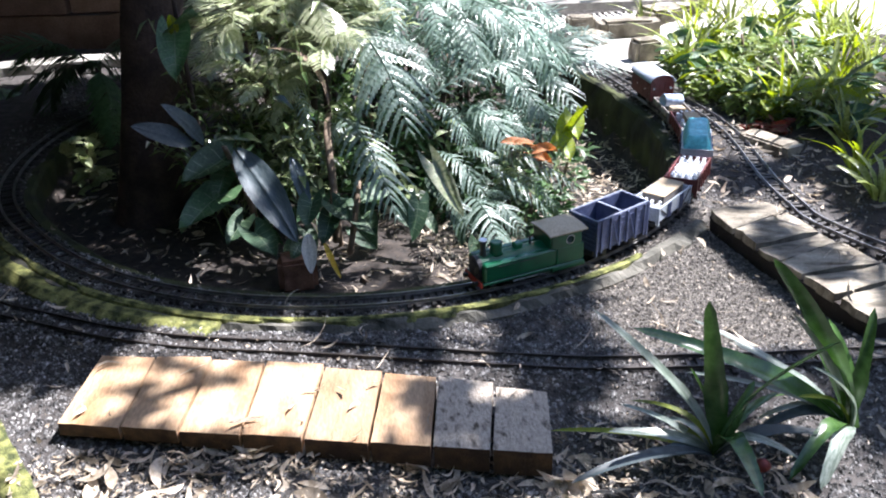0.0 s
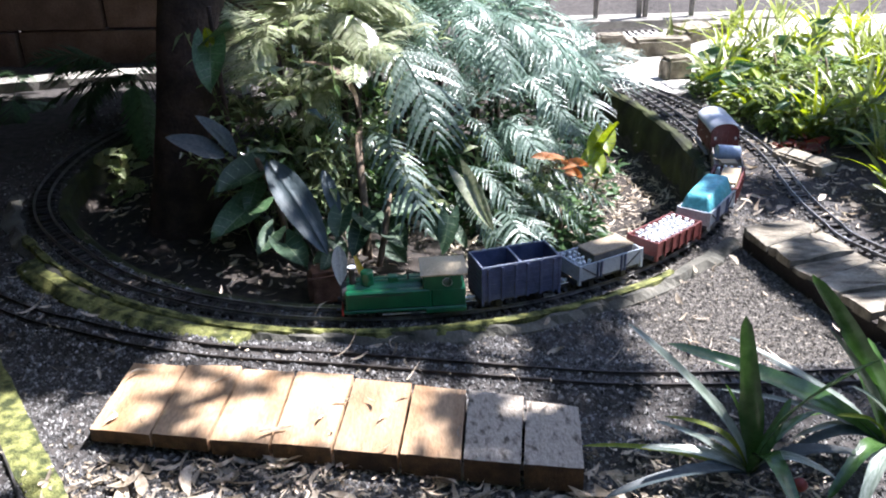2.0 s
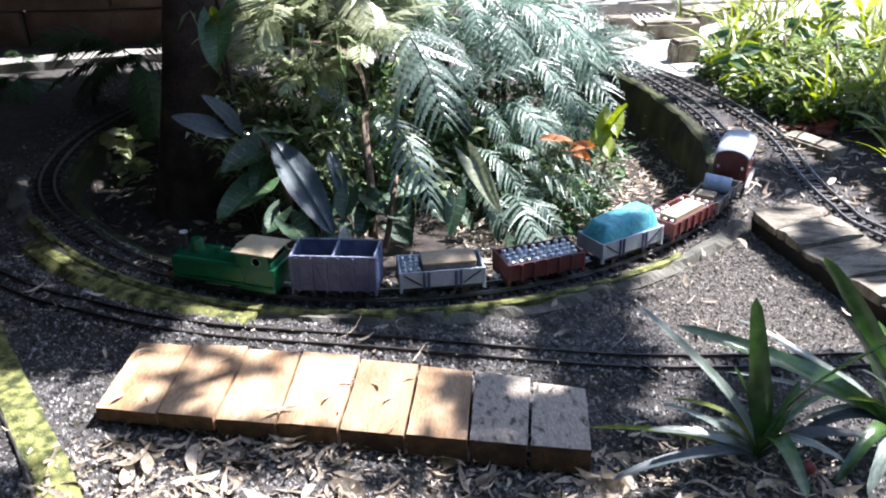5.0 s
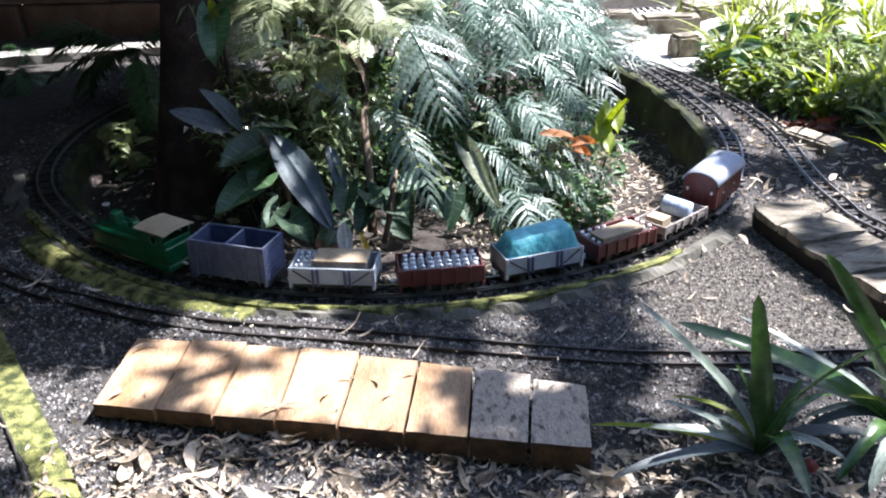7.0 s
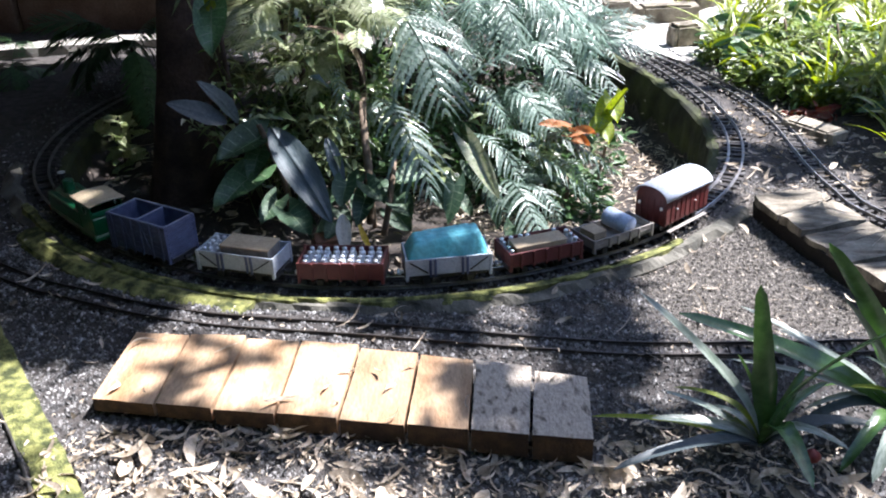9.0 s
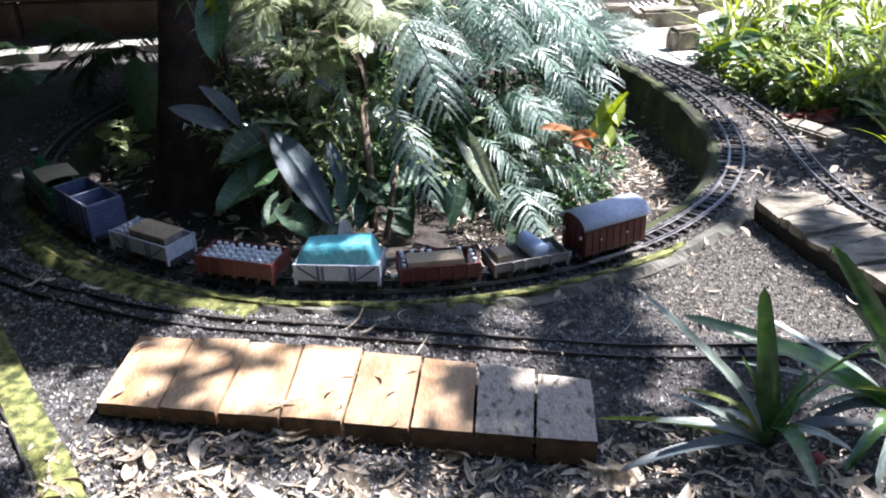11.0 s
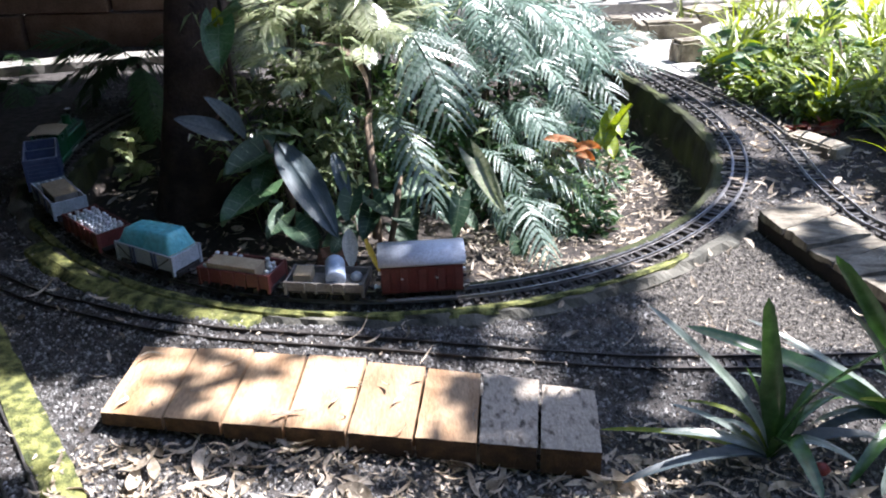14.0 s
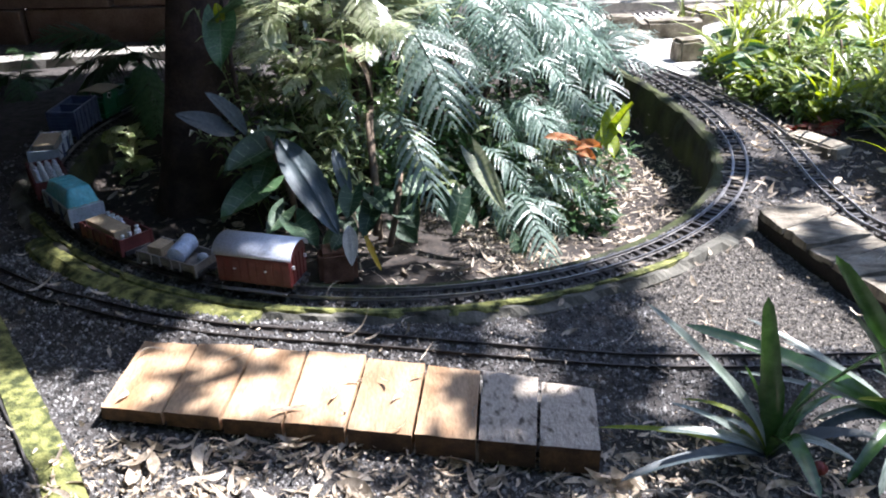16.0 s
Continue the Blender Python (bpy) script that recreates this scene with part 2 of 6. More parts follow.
def railway(path, label, material=None):
    track = thing("railway_track", label, "track", group="garden railway lines", kind="structure")
    for side in (-0.0235, 0.0235):
        part("rail", sweep(path, [(side + o, z) for o, z in RAIL]), material or M_RAIL, track, "tarnished narrow metal rail")
    gone = 0.0
    for a, b in zip(path[:-1], path[1:]):
        gone += math.hypot(b[0] - a[0], b[1] - a[1])
        if gone > 0.034:
            gone -= 0.034
            s = part("sleeper", SLEEPER, None, track)
            s.matrix_basis = pose(b[0], b[1], 0, 0, 0, math.degrees(math.atan2(b[1] - a[1], b[0] - a[0])) + random.uniform(-1.5, 1.5))
    return track


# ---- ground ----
# back-right grit made paler so strong sun is put into its colour
M_PALE = mat("grit_paled_for_sun", (0.40, 0.38, 0.35), (0.60, 0.57, 0.53), 0.95, scale=18, bump=0.7, fine=200)
_bx = [p[0] for p in BACK]
_by = [p[1] for p in BACK]


def smoothstep(a, b, v):
    u = min(1.0, max(0.0, (v - a) / (b - a)))
    return u * u * (3 - 2 * u)


def inside(x, y):
    """How far (metres) a place lies inside the planted bed ringed by the loop; negative outside."""
    if y > CY and x > CX:
        return float(np.interp(y, _by, _bx)) - x - 0.075 if y < 5.05 else -0.5
    return RAD - 0.075 - math.hypot(x - CX, y - CY) + (0.05 * smoothstep(138, 168, -math.degrees(math.atan2(y - CY, x - CX))) if y < CY else 0.05 * (x < CX))


_lines = np.array([(p[0], p[1]) for p in list(LOOP[::3]) + list(SIDE[::2])])
_buried = np.array([(p[0], p[1]) for p in list(FRONT[::2]) + list(CORNER[::2])])


def ballast(x, y):
    """Gravel heaped round the sleepers, higher along the old lines."""
    d = float(np.min(np.hypot(_lines[:, 0] - x, _lines[:, 1] - y)))
    e = float(np.min(np.hypot(_buried[:, 0] - x, _buried[:, 1] - y)))
    return max(0.014 * (1 - smoothstep(0.045, 0.10, d)), 0.021 * (1 - smoothstep(0.05, 0.12, e)))


def height(x, y):
    d = inside(x, y)
    z = -0.026 + 0.010 * noise.noise((x * 2.1, y * 2.1, 0)) + 0.006 * noise.noise((x * 9, y * 9, 2)) - 0.006
    if d > -0.02:
        deep = -0.10 - 0.12 * smoothstep(2.1, 3.1, y) * smoothstep(-0.6, 0.6, x)
        deep *= 1 - smoothstep(4.3, 5.0, y)
        z += deep * smoothstep(-0.02, 0.04, d) + 0.02 * noise.noise((x * 5, y * 5, 7)) * smoothstep(0, 0.1, d)
    if x > 1.32 and y > 2.0:
        z += 0.05 * smoothstep(1.32, 1.7, x)
    z -= 0.020 * smoothstep(-0.30, 0.15, x) * (1 - smoothstep(0.34, 0.46, x)) * smoothstep(1.02, 1.12, y) * (1 - smoothstep(1.30, 1.42, y))
    return z + ballast(x, y)


def in_grit(x, y):
    """Where finer grit, lightened to stand for a sun patch, lies between the loop, the front line and the stone
    platform.
    """
    return smoothstep(0.40, 0.66, x) * (1 - smoothstep(1.05, 1.25, x)) * smoothstep(1.60, 1.74, y) * (1 - smoothstep(2.35, 2.6, y))


def build_ground():
    xs = np.concatenate([[-60, -30, -15, -8, -5, -3.6], np.arange(-2.9, 3.0, 0.026), [3.6, 5, 8, 15, 30, 60]])
    ys = np.concatenate([[-60, -30, -12, -5, -2, -0.5, 0.3], np.arange(0.7, 6.4, 0.026), [6.8, 7.5, 9, 12, 20, 35, 60]])
    nx = len(xs)
    verts = [(x, y, height(x, y)) for y in ys for x in xs]
    faces = [(j * nx + i, j * nx + i + 1, (j + 1) * nx + i + 1, (j + 1) * nx + i) for j in range(len(ys) - 1) for i in range(nx - 1)]
    me = bpy.data.meshes.new("ground")
    me.from_pydata(verts, [], faces)
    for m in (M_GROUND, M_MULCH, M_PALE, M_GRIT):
        me.materials.append(m)
    idx = []
    for f in faces:
        x, y = verts[f[0]][:2]
        w = 0.12 * noise.noise((x * 3, y * 3, 5))
        if inside(x, y) > 0 or (x > 1.36 + w and y < 4.4):
            idx.append(1)
        # the sunlit ground at the back right is painted paler
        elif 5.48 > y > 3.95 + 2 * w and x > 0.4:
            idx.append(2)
        elif in_grit(x, y) > 0.5 + 2 * w:
            idx.append(3)
        else:
            idx.append(0)
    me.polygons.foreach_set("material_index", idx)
    me.polygons.foreach_set("use_smooth", [True] * len(faces))
    return tagged(new("ground", me), "dark crushed gravel and soil with a mulched planting bed", "ground", kind="structure")


build_ground()

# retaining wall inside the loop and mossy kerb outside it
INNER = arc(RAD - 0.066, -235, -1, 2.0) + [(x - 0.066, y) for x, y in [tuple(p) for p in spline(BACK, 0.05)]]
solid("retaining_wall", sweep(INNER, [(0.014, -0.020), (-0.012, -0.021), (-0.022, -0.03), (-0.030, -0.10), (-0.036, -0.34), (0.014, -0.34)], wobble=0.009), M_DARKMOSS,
      "dark moss-covered concrete retaining wall under the track", "wall", kind="structure")
kerb_path = arc(RAD + 0.098, -168, -38, 1.0)
solid("kerb", sweep(kerb_path, [(-0.026, -0.018), (-0.014, -0.009), (0.004, -0.011), (0.024, -0.029), (0.03, -0.06), (-0.026, -0.06)], wobble=0.022), M_KERB,
      "weathered curved concrete kerb beside the track", "kerb", kind="structure")
solid("moss", sweep(arc(RAD + 0.079, -150, -52, 0.7), [(-0.012, -0.016), (-0.004, -0.002), (0.008, 0.0), (0.017, -0.004), (0.019, -0.02)], wobble=0.014), M_MOSS,
      "yellow-green moss along the kerb top", "moss", kind="stuff")
solid("moss", sweep(arc(RAD + 0.135, -142, -104, 0.7), [(-0.050, -0.022), (-0.03, -0.007), (0.0, -0.005), (0.03, -0.016), (0.045, -0.045)], wobble=0.016), M_MOSS,
      "broad mat of green moss between the two lines", "moss", kind="stuff")

railway(LOOP, "curved garden railway loop on dark sleepers")
railway([tuple(p) for p in FRONT], "straight garden railway line with half-buried sleepers", M_DARKRAIL)
railway([tuple(p) for p in SIDE], "garden railway line joining the loop at the points")
railway([tuple(p) for p in CORNER], "short length of garden railway beside a mossy kerb")
corner_kerb = [(-1.25, 2.02), (-1.03, 1.705), (-0.919, 1.546), (-0.80, 1.374), (-0.697, 1.224), (-0.50, 0.93)]
solid("kerb", sweep([tuple(p) for p in spline(corner_kerb, 0.03)], [(-0.037, -0.06), (-0.034, -0.006), (0.0, -0.002), (0.034, -0.004), (0.038, -0.06)], wobble=0.008), M_MOSS,
      "broad flat kerb grown over with yellow-green moss", "kerb", kind="structure")


# ---- timber platform ----
def plank_platform():
    platform = thing("plank_platform", "low platform of eight short pale timber boards", "platform")
    back = [(-0.688, 1.690), (-0.559, 1.668), (-0.428, 1.655), (-0.305, 1.633), (-0.172, 1.606), (-0.041, 1.572), (0.076, 1.540), (0.197, 1.502), (0.307, 1.467)]
    front = [(-0.705, 1.444), (-0.570, 1.419), (-0.449, 1.398), (-0.322, 1.377), (-0.197, 1.358), (-0.066, 1.334), (0.056, 1.311), (0.169, 1.291), (0.287, 1.274)]
    for k in range(8):
        top = 0.020 + random.uniform(-0.002, 0.002)
        off = random.uniform(-0.004, 0.004)
        q = [Vector(front[k]), Vector(front[k + 1]), Vector(back[k + 1]), Vector(back[k])]
        slant = (back[k][1] + back[k + 1][1]) / 2
        q[2].y, q[3].y = slant + (q[2].y - slant) * 0.75 + off, slant + (q[3].y - slant) * 0.75 + off
        gap = 0.0032
        q[0].x += gap
        q[3].x += gap
        q[1].x -= gap
        q[2].x -= gap
        bm = bmesh.new()
        n = 7
        grid = [[[bm.verts.new((*(q[0].lerp(q[1], i / 4)).lerp(q[3].lerp(q[2], i / 4), j / n), z)) for j in range(n + 1)] for i in range(5)] for z in (top - 0.030 - 0.004 * k, top)]
        for i in range(4):
            for j in range(n):
                bm.faces.new((grid[1][i][j], grid[1][i + 1][j], grid[1][i + 1][j + 1], grid[1][i][j + 1]))
                bm.faces.new((grid[0][i][j], grid[0][i][j + 1], grid[0][i + 1][j + 1], grid[0][i + 1][j]))
        for j in range(n):
            for i in (0, 4):
                bm.faces.new((grid[0][i][j], grid[0][i][j + 1], grid[1][i][j + 1], grid[1][i][j]))
        for i in range(4):
            for j in (0, n):
                bm.faces.new((grid[0][i][j], grid[0][i + 1][j], grid[1][i + 1][j], grid[1][i][j]))
        rim = [e for e in bm.edges if len(e.link_faces) == 2 and e.calc_face_angle(0) > 1 and max(v.co.z for v in e.verts) > top - 0.001]
        bmesh.ops.bevel(bm, geom=rim, offset=0.0025, segments=2, affect="EDGES")
        for v in bm.verts:
            v.co += Vector((noise.noise(v.co * 45 + Vector((k, 0, 0))), noise.noise(v.co * 40 + Vector((0, k, 0))), 0.8 * noise.noise(v.co * 24 + Vector((0, 0, k))))) * 0.0018
        # recessed bearer added as a dark shadow gap below the boards
        if k % 3 == 0:
            c = (q[0] + q[1] + q[2] + q[3]) / 4
            part("bearer", box(c.x - 0.05, c.y - 0.088, -0.08, c.x + 0.24 if k < 6 else c.x + 0.05, c.y + 0.07, top - 0.0555, 0.003, None), M_SHADE_BLACK, platform, "added timber bearer, blackened as a shadow gap")
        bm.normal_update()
        # front end faces take the darker colour that paints in their shade
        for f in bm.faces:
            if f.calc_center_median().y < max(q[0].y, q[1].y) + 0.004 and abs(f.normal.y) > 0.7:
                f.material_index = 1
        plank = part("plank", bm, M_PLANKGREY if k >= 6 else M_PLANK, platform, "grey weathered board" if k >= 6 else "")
        plank.data.materials.append(M_SHADED_END)
    return platform


plank_platform()


def stone_platform():
    plat = thing("stone_platform", "raised platform of rough split flagstones beside the line", "platform")
    base = bmesh.new()
    pts = [(0.918, 2.298), (1.098, 2.340), (1.190, 2.075), (1.31, 1.74), (1.10, 1.66), (1.008, 1.90)]
    lo = [base.verts.new((x + 0.01, y, -0.06)) for x, y in pts]
    hi = [base.verts.new((x, y, 0.022)) for x, y in pts]
    base.faces.new(hi)
    base.faces.new(lo[::-1])
    for i in range(6):
        base.faces.new((lo[i], lo[(i + 1) % 6], hi[(i + 1) % 6], hi[i]))
    # base blackened to paint in the shade on its side
    part("base", base, M_SHADE_BLACK, plat, "timber base, blackened to stand for shade")
    west = [Vector(p) for p in ((0.912, 2.300), (0.953, 2.131), (0.996, 1.961), (1.046, 1.796), (1.095, 1.655))]
    east = [Vector(p) for p in ((1.102, 2.345), (1.152, 2.182), (1.207, 2.026), (1.267, 1.862), (1.315, 1.735))]

    def along(side, u):
        i = min(3, int(u * 4))
        return side[i].lerp(side[i + 1], u * 4 - i)
    cuts_w, cuts_e = (0.0, 0.20, 0.36, 0.50, 0.62, 0.80, 1.0), (0.0, 0.13, 0.34, 0.44, 0.66, 0.76, 1.0)
    rows = [[along(west, cuts_w[k] + 0.010), along(east, cuts_e[k] + 0.008), along(east, cuts_e[k + 1] - 0.008), along(west, cuts_w[k + 1] - 0.010)] for k in range(6)]
    for k, q in enumerate(rows):
        bm = bmesh.new()
        ring = []
        for i in range(4):
            a, b = Vector(q[i]), Vector(q[(i + 1) % 4])
            for j in range(4):
                p = a.lerp(b, j / 4)
                p += Vector((noise.noise((p.x * 26, p.y * 26, k)), noise.noise((p.y * 26, p.x * 26, k)))) * 0.012
                ring.append(p)
        top = [bm.verts.new((p.x, p.y, 0.040 + 0.004 * math.sin(2.4 * k) + 0.010 * noise.noise((p.x * 9, p.y * 9, k)))) for p in ring]
        low = [bm.verts.new((p.x, p.y, 0.018)) for p in ring]
        bm.faces.new(top)
        bm.faces.new(low[::-1])
        for i in range(16):
            bm.faces.new((low[i], low[(i + 1) % 16], top[(i + 1) % 16], top[i]))
        part("flagstone", bm, M_STONE, plat)
    return plat


stone_platform()


# ---- trunk ----
def trunk_mesh(points, radii, n=18, rough=0.012):
    bm = bmesh.new()
    rings = []
    for (p, r) in zip(points, radii):
        ring = []
        for i in range(n):
            a = 2 * math.pi * i / n
            rr = r + rough * noise.noise((math.cos(a) * 2.2, math.sin(a) * 2.2, p[2] * 3)) + rough * 0.5 * noise.noise((a * 4, p[2] * 9, 1))
            ring.append(bm.verts.new((p[0] + rr * math.cos(a), p[1] + rr * math.sin(a), p[2])))
        rings.append(ring)
    for a, b in zip(rings[:-1], rings[1:]):
        for i in range(n):
            bm.faces.new((a[i], a[(i + 1) % n], b[(i + 1) % n], b[i]))
    bm.faces.new(rings[0][::-1])
    bm.faces.new(rings[-1])
    return bm


tree = thing("tree", "thick dark-barked tree trunk rising from the bed", "tree")
zs = np.linspace(-0.25, 3.6, 40)
TREE_BASE = Vector((-0.845, 2.82))
part("trunk", trunk_mesh([(TREE_BASE.x + 0.15 * min(z, 0.9), TREE_BASE.y + 0.05 * z, z) for z in zs], [0.112 + 0.03 * math.exp(-(z + 0.25) * 5) - 0.010 * z for z in zs]), M_BARK, tree, smooth=True)


# ---- train ----
def wheelset(v, x):
    bm = bmesh.new()
    for s in (-1, 1):
        add_tube(bm, 0.0145, 0.0145, 0.005, pose(0, s * 0.0225, 0, 90), 20)
        add_tube(bm, 0.0175, 0.0175, 0.0016, pose(0, s * 0.0193, 0, 90), 20)
        for k in range(4):
            add_box(bm, -0.0015, s * 0.0225 - 0.0032, -0.012, 0.0015, s * 0.0225 + 0.0032, 0.012, 0, pose(0, 0, 0, 0, 45 * k))
    add_tube(bm, 0.0025, 0.0025, 0.045, pose(0, 0, 0, 90), 8)
    w = part("wheelset", bm, M_WHEEL, v, "dark spoked wheels on an axle")
    w.location = (x, 0, 0.0146)
    WHEELS.append((w, v, x))
    return w


WHEELS = []


def chassis(v, half, wide=0.040, axle=0.055):
    bm = bmesh.new()
    for s in (-1, 1):
        add_box(bm, -half + 0.004, s * 0.032 - 0.004, 0.024, half - 0.004, s * 0.032 + 0.004, 0.036, 0.001)
        for a in (-axle, axle):
            add_box(bm, a - 0.008, s * 0.034 - 0.005, 0.008, a + 0.008, s * 0.034 + 0.005, 0.026, 0.001)
    for e in (-1, 1):
        add_box(bm, e * half - 0.004, -wide, 0.022, e * half + 0.004, wide, 0.036, 0.001)
    part("underframe", bm, M_BLACK, v)
    for a in (-axle, axle):
        wheelset(v, a)
    for e in (-1, 1):
        bm = tube(0.004, 0.004, 0.022, pose(e * (half + 0.010), 0, 0.028, 0, 90), 8)
        add_box(bm, e * (half + 0.016) - 0.004, -0.010, 0.024, e * (half + 0.016) + 0.004, 0.010, 0.032, 0.001)
        part("coupling", bm, M_SILVER if e > 0 else M_BLACK, v)


def open_body(v, half, wide, z0, z1, material, thick=0.005, ribs=(), end_slats=0, divider=False, planks=0, straps=None):
    floor = part("floor", box(-half, -wide, z0, half, wide, z0 + 0.004, 0.0008), material, v)
    for s in (-1, 1):
        bm = box(-half, s * wide - thick / 2, z0, half, s * wide + thick / 2, z1, 0.0008)
        for k in range(1, planks):
            z = z0 + (z1 - z0) * k / planks
            add_box(bm, -half + 0.001, s * (wide + thick / 2) - 0.0004, z - 0.0006, half - 0.001, s * (wide + thick / 2) + 0.0008, z + 0.0006)
        side = part("side", bm, material, v)
        for x in ribs:
            part("rib", box(x - 0.003, s * (wide + thick / 2 + 0.002) - 0.002, z0 - 0.004, x + 0.003, s * (wide + thick / 2 + 0.002) + 0.002, z1 - 0.001, 0.0006), straps or material, side)
    for e in (-1, 1):
        bm = box(e * half - thick / 2, -wide + thick / 2 + 0.0005, z0 + 0.001, e * half + thick / 2, wide - thick / 2 - 0.0005, z1 - 0.0005, 0.0008)
        slats = []
        for k in range(end_slats):
            z = z0 + (z1 - z0) * (k + 0.5) / end_slats
            slats.append(box(e * (half + thick / 2) - 0.001, -wide + 0.003, z - 0.0035, e * (half + thick / 2 + 0.0025), wide - 0.003, z + 0.0028, 0.0006))
        end = part("end", bm, material, v)
        for bm in slats:
            part("slat", bm, material, end)
    if divider:
        part("divider", box(-0.003, -wide + thick / 2 + 0.0005, z0 + 0.005, 0.003, wide - thick / 2 - 0.0005, z1 - 0.001, 0.0006), material, v)
    # corner posts
    for e in (-1, 1):
        for s in (-1, 1):
            part("post", box(e * half - 0.004, s * wide - 0.0045, z0 - 0.012, e * half + 0.0035, s * wide + 0.0045, z1 + 0.001, 0.0008), material, v)


def churn(v, x, y, z, r=0.0075, h=0.030):
    ob = part("churn", CHURN, None, v, "bright tin milk churn")
    ob.matrix_basis = pose(x, y, z, random.uniform(-5, 5), random.uniform(-5, 5), random.uniform(0, 90)) @ Matrix.Diagonal((r / 0.0075, r / 0.0075, h / 0.030, 1))
    return ob


CHURN = shape("churn", turned([(0.0068, 0), (0.0075, 0.002), (0.0075, 0.016), (0.0068, 0.019), (0.0042, 0.022), (0.0040, 0.0245), (0.0052, 0.0258), (0.0052, 0.0285), (0.0034, 0.030)], 12), M_SILVER, True)


def diagonal(v, x0, z0, x1, z1, y, material):
    d = Vector((x1 - x0, 0, z1 - z0))
    bm = box(0, -0.0012, -0.0016, d.length, 0.0012, 0.0016, 0, pose(x0, y, z0, 0, -math.degrees(math.atan2(d.z, d.x))))
    part("brace", bm, material, v, "dark diagonal strap")


def loco():
    v = thing("locomotive", "green toy tank locomotive with a cream cab roof", "locomotive", group="garden train")
    part("frame", box(-0.140, -0.030, 0.020, 0.158, 0.030, 0.040, 0.001), M_BLACK, v)
    part("footplate", box(-0.145, -0.048, 0.026, 0.160, 0.048, 0.034, 0.002), M_GREEN, v)
    for s in (-1, 1):
        part("side_tank", box(-0.060, s * 0.037 - 0.010, 0.034, 0.154, s * 0.037 + 0.010, 0.084, 0.004), M_GREEN, v)
    part("bunker", box(-0.145, -0.047, 0.034, -0.060, 0.047, 0.084, 0.003), M_GREEN, v)
    part("skirt", box(-0.147, -0.049, 0.018, -0.045, 0.049, 0.030, 0.001), M_GREEN, v)
    bm = tube(0.030, 0.030, 0.200, pose(0.050, 0, 0.062, 0, 90), 24)
    for x in (0.12, 0.06, 0.0):
        add_tube(bm, 0.0308, 0.0308, 0.003, pose(x, 0, 0.062, 0, 90), 24)
    part("boiler", bm, M_GREEN, v, smooth=False)
    part("smokebox", tube(0.0305, 0.0305, 0.012, pose(0.156, 0, 0.062, 0, 90), 24), M_BLACK, v)
    part("smokebox_door", tube(0.024, 0.018, 0.005, pose(0.1645, 0, 0.062, 0, 90), 20), M_BLACK, v)
    ch = part("chimney", turned([(0.011, 0.094), (0.008, 0.098), (0.0072, 0.128), (0.0105, 0.131), (0.0110, 0.137), (0.0062, 0.138), (0.0055, 0.13)], 20), M_BLACK, v, smooth=True)
    ch.location = (0.135, 0, -0.004)
    part("rim", turned([(0.0072, 0.137), (0.0108, 0.137), (0.0108, 0.1395), (0.0072, 0.1395)], 20), M_SILVER, ch, "bright chimney rim")
    d = part("dome", turned([(0.020, 0.088), (0.0165, 0.093), (0.016, 0.112), (0.0165, 0.118), (0.0135, 0.122), (0.009, 0.121)], 20), M_GREEN, v, smooth=True)
    d.location = (0.098, 0, 0)
    part("filler_cap", box(0.022, -0.010, 0.088, 0.046, 0.010, 0.106, 0.003), M_GREEN, v)
    part("whistle", tube(0.003, 0.002, 0.022, pose(-0.004, 0, 0.102), 10), M_BLACK, v)
    for s in (-1, 1):
        part("handrail", tube(0.0010, 0.0010, 0.11, pose(0.062, s * 0.0485, 0.074, 0, 90), 6), M_BLACK, v)
        part("step", box(-0.030, s * 0.047 - 0.008, 0.012, -0.010, s * 0.047 + 0.002, 0.016, 0.0006), M_BLACK, v)
    # cab
    part("cab_front", box(-0.044, -0.043, 0.084, -0.040, 0.043, 0.122, 0.0008), M_GREEN, v)
    part("cab_back", box(-0.138, -0.043, 0.084, -0.134, 0.043, 0.100, 0.0008), M_GREEN, v)
    for s in (-1, 1):
        # side sheet with a round opening, built as a ring of quads
        bm = bmesh.new()
        cx, cz, r, n = -0.100, 0.102, 0.0115, 24
        for y in (s * 0.043, s * 0.0465):
            rin = [bm.verts.new((cx + r * math.cos(2 * math.pi * i / n), y, cz + r * math.sin(2 * math.pi * i / n))) for i in range(n)]
            rout = []
            for i in range(n):
                c, sn = math.cos(2 * math.pi * i / n), math.sin(2 * math.pi * i / n)
                k = 1 / max(abs(c) / (0.034 if c < 0 else 0.056), abs(sn) / (0.022 if sn < 0 else 0.020))
                rout.append(bm.verts.new((cx + k * c, y, cz + k * sn)))
            for i in range(n):
                bm.faces.new((rin[i], rin[(i + 1) % n], rout[(i + 1) % n], rout[i]))
        bm.verts.ensure_lookup_table()
        for off in (0, n):
            for i in range(n):
                a, b = off + i, off + (i + 1) % n
                bm.faces.new((bm.verts[a], bm.verts[b], bm.verts[b + 2 * n], bm.verts[a + 2 * n]))
        side = part("cab_side", bm, M_GREEN, v)
        bm = bmesh.new()
        ring_m = pose(cx, s * 0.0475, cz, 90)
        for i in range(n):
            a0, a1 = 2 * math.pi * i / n, 2 * math.pi * (i + 1) / n
            q = [ring_m @ Vector((rr * math.cos(a), rr * math.sin(a), 0)) for rr, a in ((0.0110, a0), (0.0126, a0), (0.0126, a1), (0.0110, a1))]
            bm.faces.new([bm.verts.new(c) for c in q])
        bmesh.ops.solidify(bm, geom=bm.faces[:], thickness=0.001)
        part("window_ring", bm, M_SILVER, side, "bright round window ring")
    bm = bmesh.new()
    rows = []
